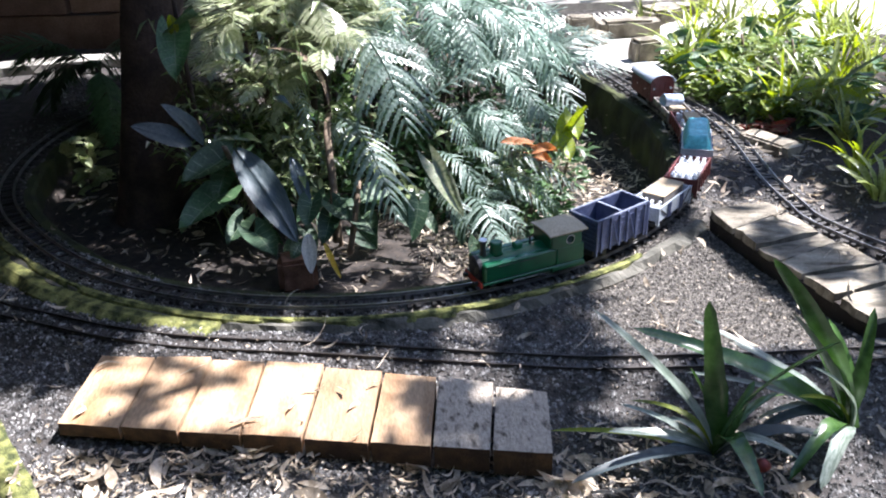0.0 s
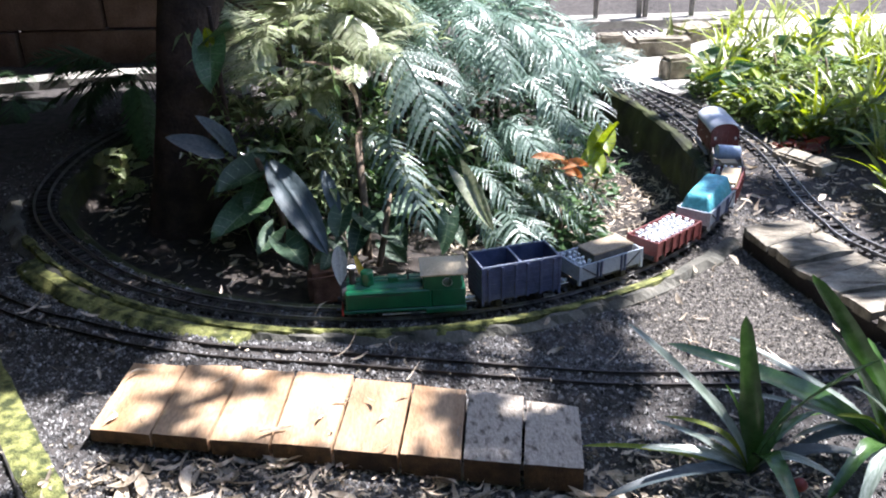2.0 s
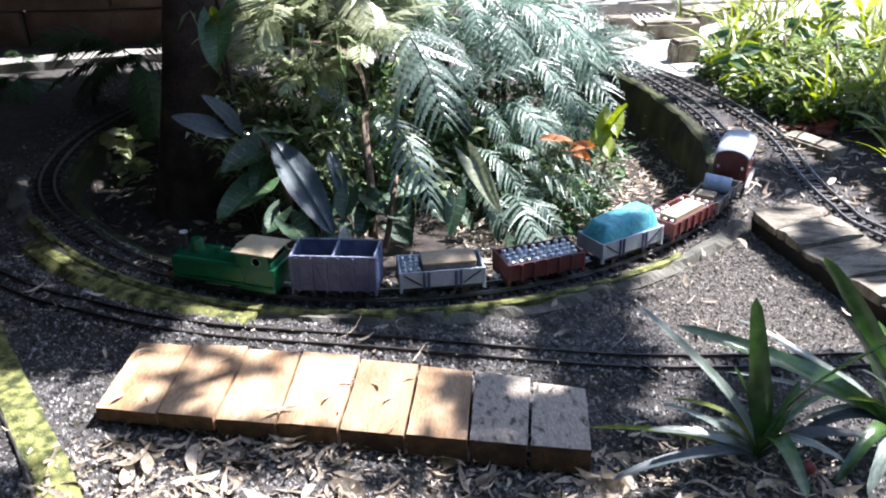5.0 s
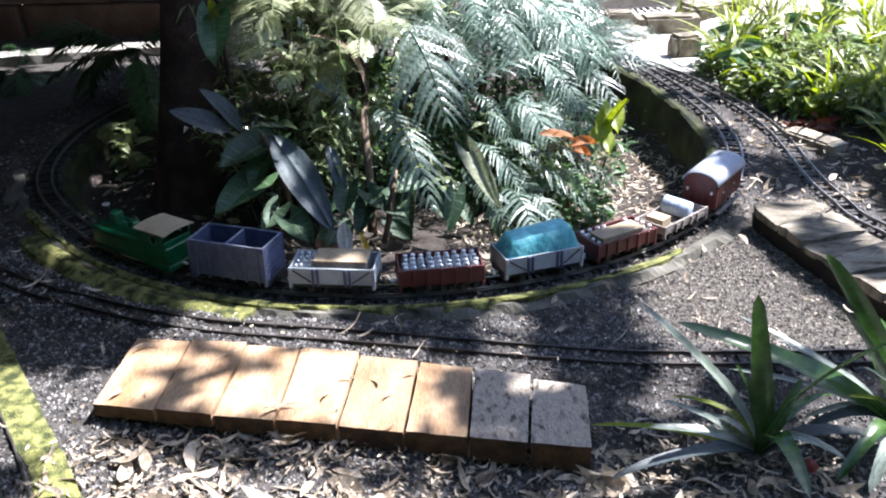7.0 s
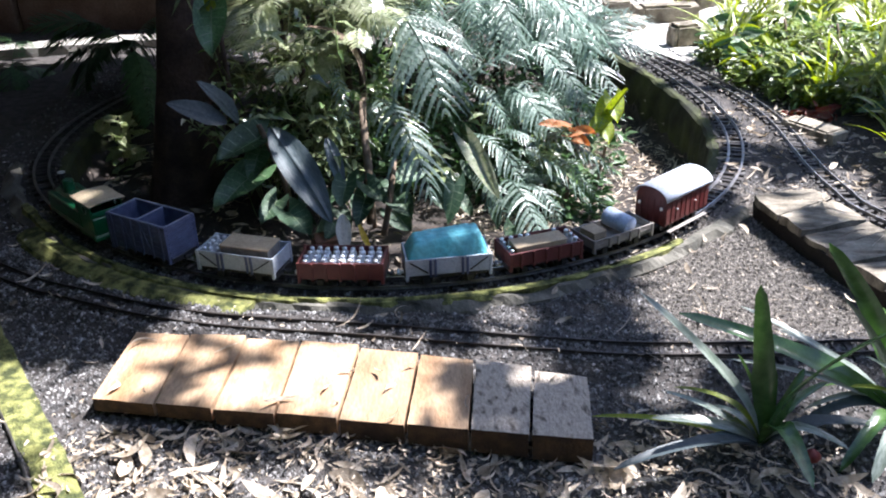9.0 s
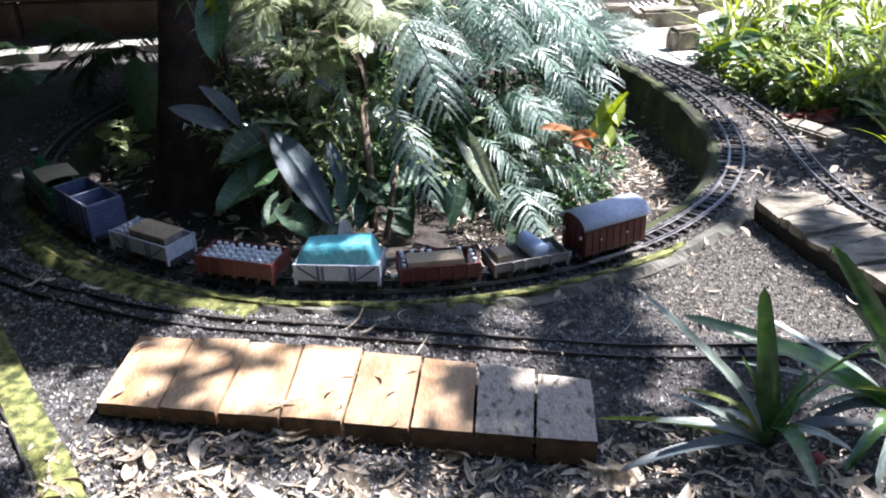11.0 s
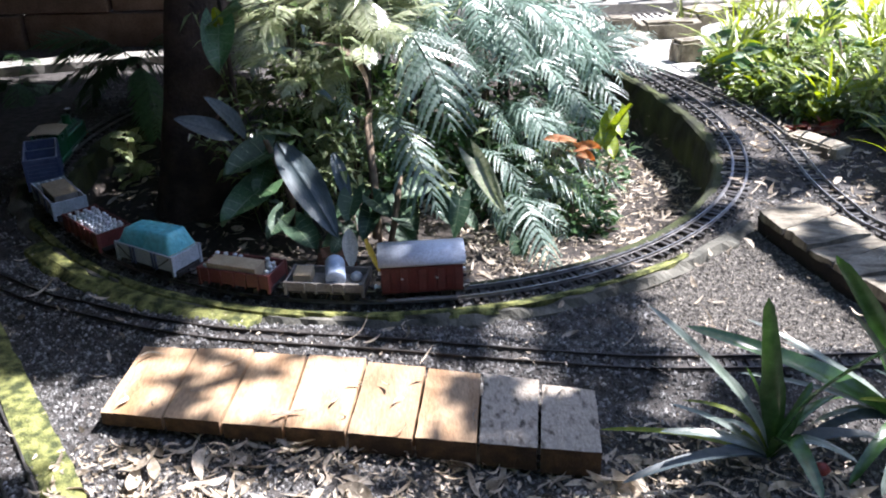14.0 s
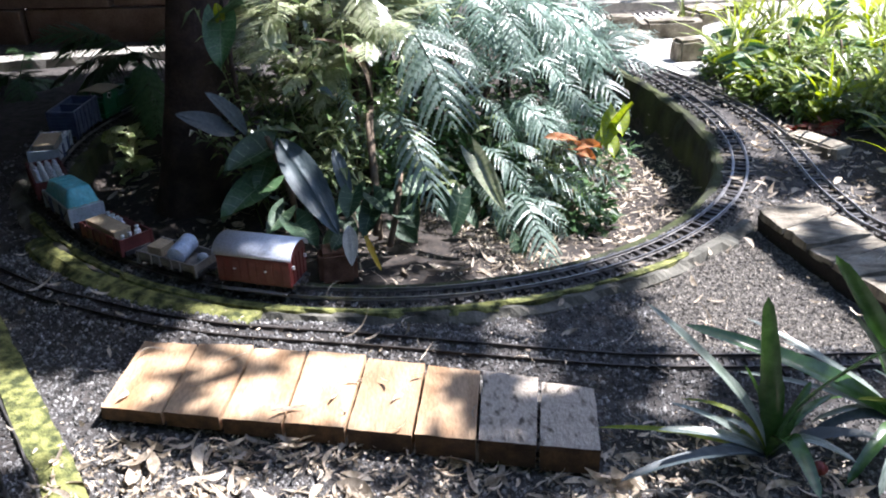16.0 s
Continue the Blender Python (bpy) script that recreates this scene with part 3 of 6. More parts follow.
    for x in (-0.150, -0.034):
        rows.append([[bm.verts.new((x, 0.052 * u, 0.122 + 0.005 * (1 - u * u) + dz)) for u in np.linspace(-1, 1, 13)] for dz in (0, 0.0035)])
    for i in range(12):
        bm.faces.new((rows[0][1][i], rows[0][1][i + 1], rows[1][1][i + 1], rows[1][1][i]))
        bm.faces.new((rows[0][0][i], rows[1][0][i], rows[1][0][i + 1], rows[0][0][i + 1]))
        for k in (0, 1):
            bm.faces.new((rows[k][0][i], rows[k][0][i + 1], rows[k][1][i + 1], rows[k][1][i]))
    for i in (0, 12):
        bm.faces.new((rows[0][0][i], rows[0][1][i], rows[1][1][i], rows[1][0][i]))
    part("cab_roof", bm, M_CREAM, v, "cream curved cab roof")
    part("buffer_beam", box(0.160, -0.046, 0.020, 0.165, 0.046, 0.036, 0.001), M_REDBUFFER, v, "red buffer beam")
    for s in (-1, 1):
        part("buffer", tube(0.005, 0.007, 0.012, pose(0.171, s * 0.028, 0.030, 0, 90), 12), M_BLACK, v)
        bm = box(-0.065, s * 0.036 - 0.0015, 0.0125, 0.065, s * 0.036 + 0.0015, 0.0165, 0.0005)
        part("coupling_rod", bm, M_SILVER, v)
    for a in (-0.06, 0.0, 0.06):
        wheelset(v, a)
    part("coupling", box(-0.166, -0.004, 0.026, -0.146, 0.004, 0.031, 0.001), M_SILVER, v)
    return v


def blue_wagon():
    v = thing("high_sided_wagon", "slate-blue high-sided open toy wagon, empty", "wagon", group="garden train")
    chassis(v, 0.104)
    open_body(v, 0.104, 0.049, 0.036, 0.128, M_BLUE, ribs=(-0.088, -0.052, -0.016, 0.016, 0.052, 0.088), end_slats=7, divider=True, planks=6)
    for s in (-1, 1):
        side_y = s * 0.0535
        for x0, x1 in ((-0.048, -0.020), (0.020, 0.048)):
            diagonal(v, x0, 0.040, x1, 0.122, side_y, M_BLUE)
    # added pale strips stand in for sky light on the top edges
    for s in (-1, 1):
        part("top_edge", box(-0.106, s * 0.049 - 0.0022, 0.1292, 0.106, s * 0.049 + 0.0022, 0.1312, 0.0006), M_RIM, v, "pale strip painting sky light along the top edge")
        part("top_edge", box(s * 0.104 - 0.0022, -0.0465, 0.1292, s * 0.104 + 0.0022, 0.0465, 0.1312, 0.0006), M_RIM, v, "pale strip painting sky light along the top edge")
    part("top_edge", box(-0.0032, -0.0465, 0.1272, 0.0032, 0.0465, 0.1292, 0.0006), M_RIM, v, "pale strip painting sky light along the top edge")
    return v


def white_wagon(name, label):
    v = thing(name, label, "wagon", group="garden train")
    chassis(v, 0.104)
    open_body(v, 0.104, 0.048, 0.040, 0.084, M_WHITE, ribs=(-0.046, -0.034, 0.034, 0.046), straps=M_BLUE)
    for s in (-1, 1):
        diagonal(v, -0.096, 0.078, -0.052, 0.046, s * 0.0515, M_BLACK)
        diagonal(v, 0.052, 0.046, 0.096, 0.078, s * 0.0515, M_BLACK)
    return v


def box_wagon():
    v = white_wagon("crate_wagon", "pale grey open toy wagon carrying a brown crate and tin churns")
    crate = part("crate", box(-0.086, -0.034, 0.045, 0.046, 0.034, 0.094, 0.0015), M_GREYWOOD, v)
    part("lid", box(-0.088, -0.036, 0.094, 0.048, 0.036, 0.098, 0.001), M_CARD, crate, "flat brown board lid")
    for i in range(3):
        for j in range(4):
            churn(v, 0.060 + i * 0.016, -0.033 + j * 0.021, 0.046, 0.0078, 0.040)
    return v


def churn_wagon():
    v = thing("churn_wagon", "oxide-red open toy wagon packed with tin milk churns", "wagon", group="garden train")
    chassis(v, 0.104)
    open_body(v, 0.104, 0.048, 0.034, 0.078, M_RED, ribs=(-0.07, -0.035, 0.0, 0.035, 0.07))
    for i in range(9):
        for j in range(4):
            churn(v, -0.088 + i * 0.022 + random.uniform(-0.002, 0.002), -0.033 + j * 0.022 + random.uniform(-0.002, 0.002), 0.047, 0.0094, 0.034)
    return v


def tarp_wagon():
    v = white_wagon("tarpaulin_wagon", "pale grey toy wagon with a load under turquoise tarpaulin")
    bm = bmesh.new()
    nx, ny = 28, 20
    g = []
    for i in range(nx + 1):
        row = []
        for j in range(ny + 1):
            u, w = i / nx * 2 - 1, j / ny * 2 - 1
            top = 0.050 * min(1.0, (1 - abs(u)) / 0.22) ** 0.7 * (1 - 0.16 * u) * min(1.0, (1 - abs(w)) / 0.32) ** 0.6
            x, y = u * 0.101, w * 0.0465
            z = 0.080 + top + 0.003 * noise.noise((x * 22, y * 22, 1)) - 0.003 * abs(noise.noise((x * 46 + y * 20, y * 40, 5)))
            row.append(bm.verts.new((x + 0.002 * noise.noise((x * 50, y * 50, 9)), y, z)))
        g.append(row)
    for i in range(nx):
        for j in range(ny):
            bm.faces.new((g[i][j], g[i + 1][j], g[i + 1][j + 1], g[i][j + 1]))
    edge = g[0] + [r[-1] for r in g[1:]] + g[-1][-2::-1] + [r[0] for r in g[-2:0:-1]]
    low = [bm.verts.new((e.co.x, e.co.y, 0.05)) for e in edge]
    for i in range(len(edge)):
        k = (i + 1) % len(edge)
        bm.faces.new((edge[i], edge[k], low[k], low[i]))
    bm.faces.new(low)
    part("tarpaulin", bm, M_TEAL, v, "rounded turquoise tarpaulin over the load", smooth=True)
    part("rope", tube(0.0012, 0.0012, 0.10, pose(-0.099, 0, 0.085, 90), 6), M_CARD, v)
    return v


def mixed_wagon():
    v = thing("goods_wagon", "oxide-red open toy wagon with a flat crate and tin churns", "wagon", group="garden train")
    chassis(v, 0.098)
    open_body(v, 0.098, 0.047, 0.034, 0.072, M_RED, ribs=(-0.07, -0.035, 0.0, 0.035, 0.07))
    crate = part("crate", box(-0.060, -0.012, 0.040, 0.078, 0.040, 0.080, 0.001), M_CARD, v, "flat tan crate")
    part("lid", box(-0.062, -0.013, 0.080, 0.080, 0.041, 0.083, 0.0008), M_CARD, crate)
    for x in (0.085, 0.062, 0.040, 0.018, -0.060):
        churn(v, x, -0.032, 0.040, 0.009, 0.040)
    for y in (-0.015, 0.01, 0.033):
        churn(v, -0.086, y, 0.040, 0.009, 0.040)
        churn(v, 0.089, y, 0.040, 0.008, 0.036)
    return v


def drum_wagon():
    v = thing("drum_wagon", "weathered grey low-sided toy wagon with a drum", "wagon", group="garden train")
    chassis(v, 0.098)
    open_body(v, 0.098, 0.046, 0.036, 0.060, M_GREYWOOD, ribs=(-0.05, -0.02, 0.02, 0.05), planks=2)
    bm = turned([(0.0235, -0.040), (0.025, -0.038), (0.025, -0.015), (0.0256, -0.013), (0.025, -0.011), (0.025, 0.011), (0.0256, 0.013), (0.025, 0.015), (0.025, 0.038), (0.0235, 0.040), (0.0225, 0.037)], 28)
    d = part("drum", bm, M_DRUM, v, "blue-grey metal drum lying across", smooth=True)
    d.matrix_basis = pose(-0.020, 0.0, 0.070, 84, 0, 14)
    part("crate", box(0.040, -0.034, 0.041, 0.084, 0.020, 0.068, 0.001, pose(0, 0, 0, 0, 0, 4)), M_CARD, v, "tan box")
    part("sack", turned([(0.012, 0.041), (0.016, 0.047), (0.013, 0.056), (0.005, 0.061)], 14), M_WHITE, v, "small pale sack", smooth=True).location = (-0.070, -0.015, 0)
    return v


def van():
    v = thing("brake_van", "wine-red toy brake van with a grey curved roof", "wagon", group="garden train")
    chassis(v, 0.100)
    zt = 0.112
    for s in (-1, 1):
        side = part("side", box(-0.100, s * 0.047 - 0.002, 0.034, 0.100, s * 0.047 + 0.002, zt, 0.0006), M_WINE, v)
        for k in range(9):
            x = -0.090 + k * 0.0225
            part("panel", box(x - 0.0085, s * 0.050 - 0.0012, 0.040, x + 0.0085, s * 0.050 + 0.0012, 0.100 if k % 2 else 0.096, 0.0006), M_WINE if k % 2 else M_RED, side)
        part("waist_rail", box(-0.099, s * 0.051 - 0.0012, 0.100, 0.099, s * 0.051 + 0.0012, 0.104, 0.0005), M_WINE, side)
        part("footboard", box(-0.09, s * 0.055 - 0.006, 0.016, 0.09, s * 0.055 + 0.006, 0.019, 0.0006), M_GREYWOOD, v, "pale footboard")
        for x in (-0.035, 0.05):
            part("door_handle", box(x - 0.003, s * 0.0525 - 0.0014, 0.072, x + 0.003, s * 0.0525 + 0.0014, 0.075), M_SILVER, v)
    for e in (-1, 1):
        bm = bmesh.new()
        n = 12
        prof = [(-0.045, 0.034), (0.045, 0.034)] + [(0.045 * math.cos(math.pi * i / n), zt + 0.026 * math.sin(math.pi * i / n)) for i in range(n + 1)]
        a = [bm.verts.new((e * 0.100, y, z)) for y, z in prof]
        b = [bm.verts.new((e * 0.096, y, z)) for y, z in prof]
        bm.faces.new(a)
        bm.faces.new(b[::-1])
        for i in range(len(prof)):
            k = (i + 1) % len(prof)
            bm.faces.new((a[i], a[k], b[k], b[i]))
        for y in (-0.03, -0.01, 0.01, 0.03):
            add_box(bm, e * 0.101 - 0.001, y - 0.001, 0.036, e * 0.101 + 0.001, y + 0.001, 0.108)
        end = part("end", bm, M_WINE, v)
        for s in (-1, 1):
            part("lamp", tube(0.004, 0.004, 0.008, pose(e * 0.104, s * 0.036, 0.085), 10), M_SILVER, end)
            part("buffer", tube(0.004, 0.0055, 0.012, pose(e * 0.110, s * 0.028, 0.034, 0, 90), 10), M_BLACK, end)
    bm = bmesh.new()
    n = 18
    rows = []
    for x in (-0.107, 0.107):
        rows.append([[bm.verts.new((x, (0.053 + o) * math.cos(math.pi * i / n), zt - 0.003 + (0.030 + o) * math.sin(math.pi * i / n))) for i in range(n + 1)] for o in (0.0, 0.003)])
    for i in range(n):
        bm.faces.new((rows[0][1][i], rows[0][1][i + 1], rows[1][1][i + 1], rows[1][1][i]))
        bm.faces.new((rows[0][0][i], rows[1][0][i], rows[1][0][i + 1], rows[0][0][i + 1]))
        for k in (0, 1):
            bm.faces.new((rows[k][0][i], rows[k][0][i + 1], rows[k][1][i + 1], rows[k][1][i]))
    for i in (0, n):
        bm.faces.new((rows[0][0][i], rows[0][1][i], rows[1][1][i], rows[1][0][i]))
    part("roof", bm, M_ZINC, v, "smooth grey curved roof", smooth=True)
    return v


# vehicles and how far each runs ahead of the tarpaulin wagon, in degrees of the curve
TRAIN = [(loco(), 50.2), (blue_wagon(), 36.9), (box_wagon(), 24.6), (churn_wagon(), 12.2), (tarp_wagon(), 0.0), (mixed_wagon(), -11.6), (drum_wagon(), -22.4), (van(), -33.6)]
RUN = [(0.0, -16.9), (1.0, -27.1), (2.0, -36.4), (3.0, -44.7), (4.0, -52.1), (6.5, -68.3), (9.0, -82.6), (12.0, -102.7), (14.5, -124.5), (16.0, -139.4)]


def run(t):
    """The tarpaulin wagon's angle on the curve, in degrees, eased through the rows of RUN."""
    ts, vs = [r[0] for r in RUN], [r[1] for r in RUN]
    k = max(0, min(len(ts) - 2, int(np.searchsorted(ts, t)) - 1))

    def slope(i):
        a, b = max(i - 1, 0), min(i + 1, len(ts) - 1)
        return (vs[b] - vs[a]) / (ts[b] - ts[a])
    d = ts[k + 1] - ts[k]
    u = (t - ts[k]) / d
    return ((2 * u ** 3 - 3 * u * u + 1) * vs[k] + (u ** 3 - 2 * u * u + u) * d * slope(k) + (3 * u * u - 2 * u ** 3) * vs[k + 1] + (u ** 3 - u * u) * d * slope(k + 1))


def vehicle_pose(t, ahead):
    a = run(t) - ahead
    s = RAD * radians(a - 0.117 * max(0.0, -107 - a))     # spacing stretched here to fit the camera's view
    f, b = on_loop(s - 0.055), on_loop(s + 0.055)
    d = f - b
    return pose((f.x + b.x) / 2, (f.y + b.y) / 2, 0, 0, 0, math.degrees(math.atan2(d.y, d.x)))


def motions():
    """The train runs round the loop; its wheels turn with it."""
    for v, ahead in TRAIN:
        walk(v, [(k * 0.25, vehicle_pose(k * 0.25, ahead)) for k in range(65)])
    for w, v, x in WHEELS:
        rows = []
        for k in range(161):
            gone = -RAD * radians(run(k * 0.1) - run(0))
            rows.append((k * 0.1, pose(x, 0, 0.0146, 0, math.degrees(gone / 0.0146))))
        walk(w, rows)


# ---- plants ----
M_FERN = mat("silvery_fern", (0.095, 0.155, 0.115), (0.27, 0.345, 0.29), 0.30, scale=22, bump=0.1, fine=300, back=0.42, per_object=0.3, spec=0.8)
M_LEAF = mat("mid_green_leaf", (0.035, 0.08, 0.03), (0.075, 0.145, 0.06), 0.5, scale=22, bump=0.15, fine=200, back=0.22, per_object=0.35, spec=0.7)
# darker copy of the leaf: shade under the ferns is in its colour
M_SHADELEAF = mat("leaf_shaded_copy", (0.028, 0.062, 0.03), (0.06, 0.115, 0.06), 0.5, scale=22, bump=0.2, fine=200, back=0.15, per_object=0.3)
M_DARKLEAF = mat("bluish_dark_leaf", (0.022, 0.038, 0.042), (0.05, 0.068, 0.07), 0.6, scale=20, bump=0.15, fine=200, back=0.1, per_object=0.2, spec=0.8)
M_STRAP = mat("glossy_strap_leaf", (0.04, 0.092, 0.022), (0.08, 0.155, 0.045), 0.22, scale=14, bump=0.1, fine=220, back=0.14, per_object=0.3, spec=0.7)
# lit copy of the strap leaf: sun glare is put into its colour
M_STRAP_LIT = mat("strap_leaf_lit_copy", (0.15, 0.19, 0.045), (0.30, 0.34, 0.13), 0.28, scale=14, bump=0.1, fine=220, back=0.35, per_object=0.35, spec=0.7)
# leaflets painted pale to stand for glare on them
M_GLARE_PALM = mat("palm_leaflet_glare_toned", (0.23, 0.27, 0.15), (0.47, 0.49, 0.34), 0.26, scale=14, bump=0.1, fine=220, back=0.3, per_object=0.35, spec=0.8)
M_LIME = mat("yellow_green_leaf", (0.16, 0.22, 0.025), (0.30, 0.35, 0.05), 0.45, scale=18, bump=0.1, fine=200, back=0.4, per_object=0.35)
M_RUST = mat("rust_orange_leaf", (0.30, 0.11, 0.05), (0.42, 0.2, 0.09), 0.5, scale=20, back=0.25, per_object=0.3)
M_REDLEAF = mat("crimson_leaf", (0.12, 0.014, 0.014), (0.20, 0.04, 0.025), 0.5, scale=20, back=0.25, per_object=0.3)
M_CREAMLEAF = mat("bleached_leaf", (0.45, 0.44, 0.38), (0.62, 0.6, 0.52), 0.5, scale=20, back=0.2)
M_YELLOW = mat("yellowed_leaf", (0.55, 0.36, 0.03), (0.7, 0.5, 0.08), 0.5, scale=20, back=0.3)
M_VEIN = mat("pale_leaf_vein", (0.13, 0.19, 0.10), (0.20, 0.27, 0.15), 0.45, scale=30, bump=0.0)
# bluish base colour stands in for the sky's reflection on the leaf
M_BLUELEAF = mat("sky_sheen_tinted_leaf", (0.045, 0.075, 0.085), (0.10, 0.135, 0.145), 0.5, scale=16, bump=0.25, fine=150, back=0.12, spec=0.9, stretch=(1, 5, 1))
# paler copy of the strap leaf with its silvery sunlit gloss in the colour
M_SHEENSTRAP = mat("strap_leaf_paled_for_gloss", (0.13, 0.17, 0.13), (0.30, 0.34, 0.29), 0.28, scale=10, bump=0.1, fine=160, back=0.15, per_object=0.25, spec=0.8, stretch=(1, 6, 1))
M_STEM = mat("brown_dry_stem", (0.12, 0.085, 0.055), (0.22, 0.16, 0.11), 0.8, scale=30, bump=0.5)


def mesh(name, verts, faces, material, smooth=True):
    me = bpy.data.meshes.new(name)
    me.from_pydata([tuple(v) for v in verts], [], faces)
    me.materials.append(material)
    if smooth:
        me.polygons.foreach_set("use_smooth", [True] * len(faces))
    return me


def frond_mesh(width, arch, material, pairs=15, lobes=9, seed=0):
    """A fern frond from (0, 0, 0) to (1, 0, 0), bowed upwards: a stalk with lobed leaflets on both sides."""
    rnd = random.Random(seed)
    verts, faces = [], []

    def at(u):
        return Vector((u, 0.03 * math.sin(3 * u + seed), 4 * arch * u * (1 - u) * (1.25 - 0.5 * u)))
    n = 24
    for i in range(n + 1):
        p, r = at(i / n), 0.008 * (1 - i / n) + 0.002
        verts += [p + Vector((0, r, 0)), p + Vector((0, -r, 0)), p + Vector((0, 0, r))]
    for i in range(n):
        for k in range(3):
            a, b = i * 3 + k, i * 3 + (k + 1) % 3
            faces.append((a, b, b + 3, a + 3))
    for i in range(pairs):
        u = 0.08 + 0.91 * i / (pairs - 1)
        p = at(u)
        d = (at(min(1, u + 0.02)) - at(u - 0.02)).normalized()
        size = width * (math.sin(math.pi * min(1, 0.12 + u * 0.86)) ** 0.75) * rnd.uniform(0.75, 1.1)
        for s in (-1, 1):
            droop = rnd.uniform(-1.2, -0.3)
            side = d.cross(Vector((0, 0, 1))).normalized() * s
            out = (side * 0.88 + d * (0.25 + 0.5 * u + rnd.uniform(-0.15, 0.15)) + Vector((0, 0, rnd.uniform(-0.22, 0.16)))).normalized()
            wide = d - out * d.dot(out)
            wide = wide.normalized() if wide.length > 1e-4 else d
            for k in range(lobes):
                a, b = k / lobes, (k + 1) / lobes
                sag = Vector((0, 0, droop)) + d * 0.8
                pa, pb = p + out * size * a + sag * size * a * a * 0.5, p + out * size * b + sag * size * b * b * 0.5
                w = max(size * 0.12, 0.012) * (1 - a) ** 0.6 * rnd.uniform(0.92, 1.08)
                for q in (-1, 1):
                    m = pa.lerp(pb, 1.0) + wide * w * q + Vector((0, 0, -w * 0.25))
                    i0 = len(verts)
                    verts += [pa, pb, m, pa.lerp(pb, 0.05) + wide * w * 0.62 * q]
                    faces.append((i0, i0 + 1, i0 + 2, i0 + 3))
    return mesh("frond", verts, faces, material, False)


def between(base, tip, twist=0.0):
    """The pose and scale that lay the stretch from 0 to 1 on the x axis between two places."""
    b, t = Vector(base), Vector(tip)
    x = (t - b).normalized()
    y = Vector((0, 0, 1)).cross(x)
    y = y.normalized() if y.length > 1e-3 else Vector((0, 1, 0))
    z = x.cross(y)
    r = Matrix((x, y, z)).transposed().to_4x4()
    return Matrix.Translation(b) @ r @ pose(0, 0, 0, twist) @ Matrix.Scale((t - b).length, 4)


FRONDS = {}


def frond(plant, base, tip, width, arch, twist=0.0, material=None, label=""):
    """A frond of that leaflet length and bow, both in metres."""
    size = (Vector(tip) - Vector(base)).length
    material = material or M_FERN
    key = (round(width / size * 12), round(arch / size * 8), material.name, len(FRONDS) % 3)
    if key not in FRONDS:
        FRONDS[key] = frond_mesh(key[0] / 12, key[1] / 8, material, seed=len(FRONDS))
    ob = part("frond", FRONDS[key], None, plant, label)
    ob.matrix_basis = between(base, tip, twist)
    return ob


def strap_mesh(width, arch, material, fold=0.35, wave=0.0, n=16, seed=0, blunt=0.35):
    """A strap leaf from 0 to 1 on the x axis, keeled along its midrib."""
    verts, faces = [], []
    for i in range(n + 1):
        u = i / n
        w = width / 2 * (0.55 + 0.45 * min(1, u * 3)) * (max(0.0, 1 - u) ** blunt if u > 0.45 else 0.55 ** blunt * (1.0 + 0.4 * u)) + 0.002
        zc = 4 * arch * u * (1 - u) * (1.2 - 0.4 * u)
        yc = wave * math.sin(2.6 * u + seed)
        for q in (-1, -0.55, 0, 0.55, 1):
            verts.append((u, yc + w * q, zc + fold * w * abs(q) ** 1.4 + 0.05 * w * math.sin(9 * u + 3 * q + seed)))
    for i in range(n):
        for k in range(4):
            a = i * 5 + k
            faces.append((a, a + 1, a + 6, a + 5))
    return mesh("leaf", verts, faces, material)


STRAPS = {}


def strap(plant, base, tip, width, arch, material=None, twist=0.0, label=""):
    size = (Vector(tip) - Vector(base)).length
    material = material or M_STRAP
    key = (round(width / size * 30), round(arch / size * 12), material.name, len(STRAPS) % 2)
    if key not in STRAPS:
        STRAPS[key] = strap_mesh(key[0] / 30, key[1] / 12, material, wave=0.02 * (key[3] * 2 - 1), seed=len(STRAPS))
    ob = part("leaf", STRAPS[key], None, plant, label)
    ob.matrix_basis = between(base, tip, twist)
    return ob


def heart_mesh(ratio, material, curl=0.16, seed=0):
    """An arrow-shaped leaf from its stalk at 0 to its tip at 1 on the x axis, with a pale midrib and side veins."""
    verts, faces, pale = [], [], []
    nu = 12
    qs = (-1, -0.8, -0.55, -0.3, -0.035, 0.035, 0.3, 0.55, 0.8, 1)

    def at(u, q):
        w = ratio * 0.80 * (u + 0.05) ** 0.38 * max(0.0, 1 - u) ** 0.85 + 0.002
        back = 0.34 * (1 - u) ** 2.6 * abs(q) ** 1.2
        z = 0.16 * abs(q) ** 1.2 * ratio - curl * u * u + 0.022 * math.sin(5 * u + 4 * q + seed) + 0.014 * math.cos(2 * math.pi * (u * 5 - abs(q) * 1.2)) * min(1, abs(q) * 3) * (1 - u)
        return Vector((u - back, w * q, z))
    for i in range(nu + 1):
        verts += [at(i / nu, q) for q in qs]
    n = len(qs)
    for i in range(nu):
        for j in range(n - 1):
            a = i * n + j
            faces.append((a, a + 1, a + n + 1, a + n))
            pale.append(1 if j == 4 else 0)
    for k in range(5):
        u = 0.04 + 0.15 * k
        for sgn in (-1, 1):
            i0 = len(verts)
            for q in (0.04, 0.3, 0.55, 0.84):
                v = u + 0.16 * q
                verts += [at(v - 0.007, sgn * q) + Vector((0, 0, 0.004)), at(v + 0.007, sgn * q) + Vector((0, 0, 0.004))]
            for j in range(3):
                a = i0 + j * 2
                faces.append((a, a + 1, a + 3, a + 2))
                pale.append(1)
    me = mesh("leaf", verts, faces, material)
    me.materials.append(M_VEIN)
    me.polygons.foreach_set("material_index", pale)
    return me


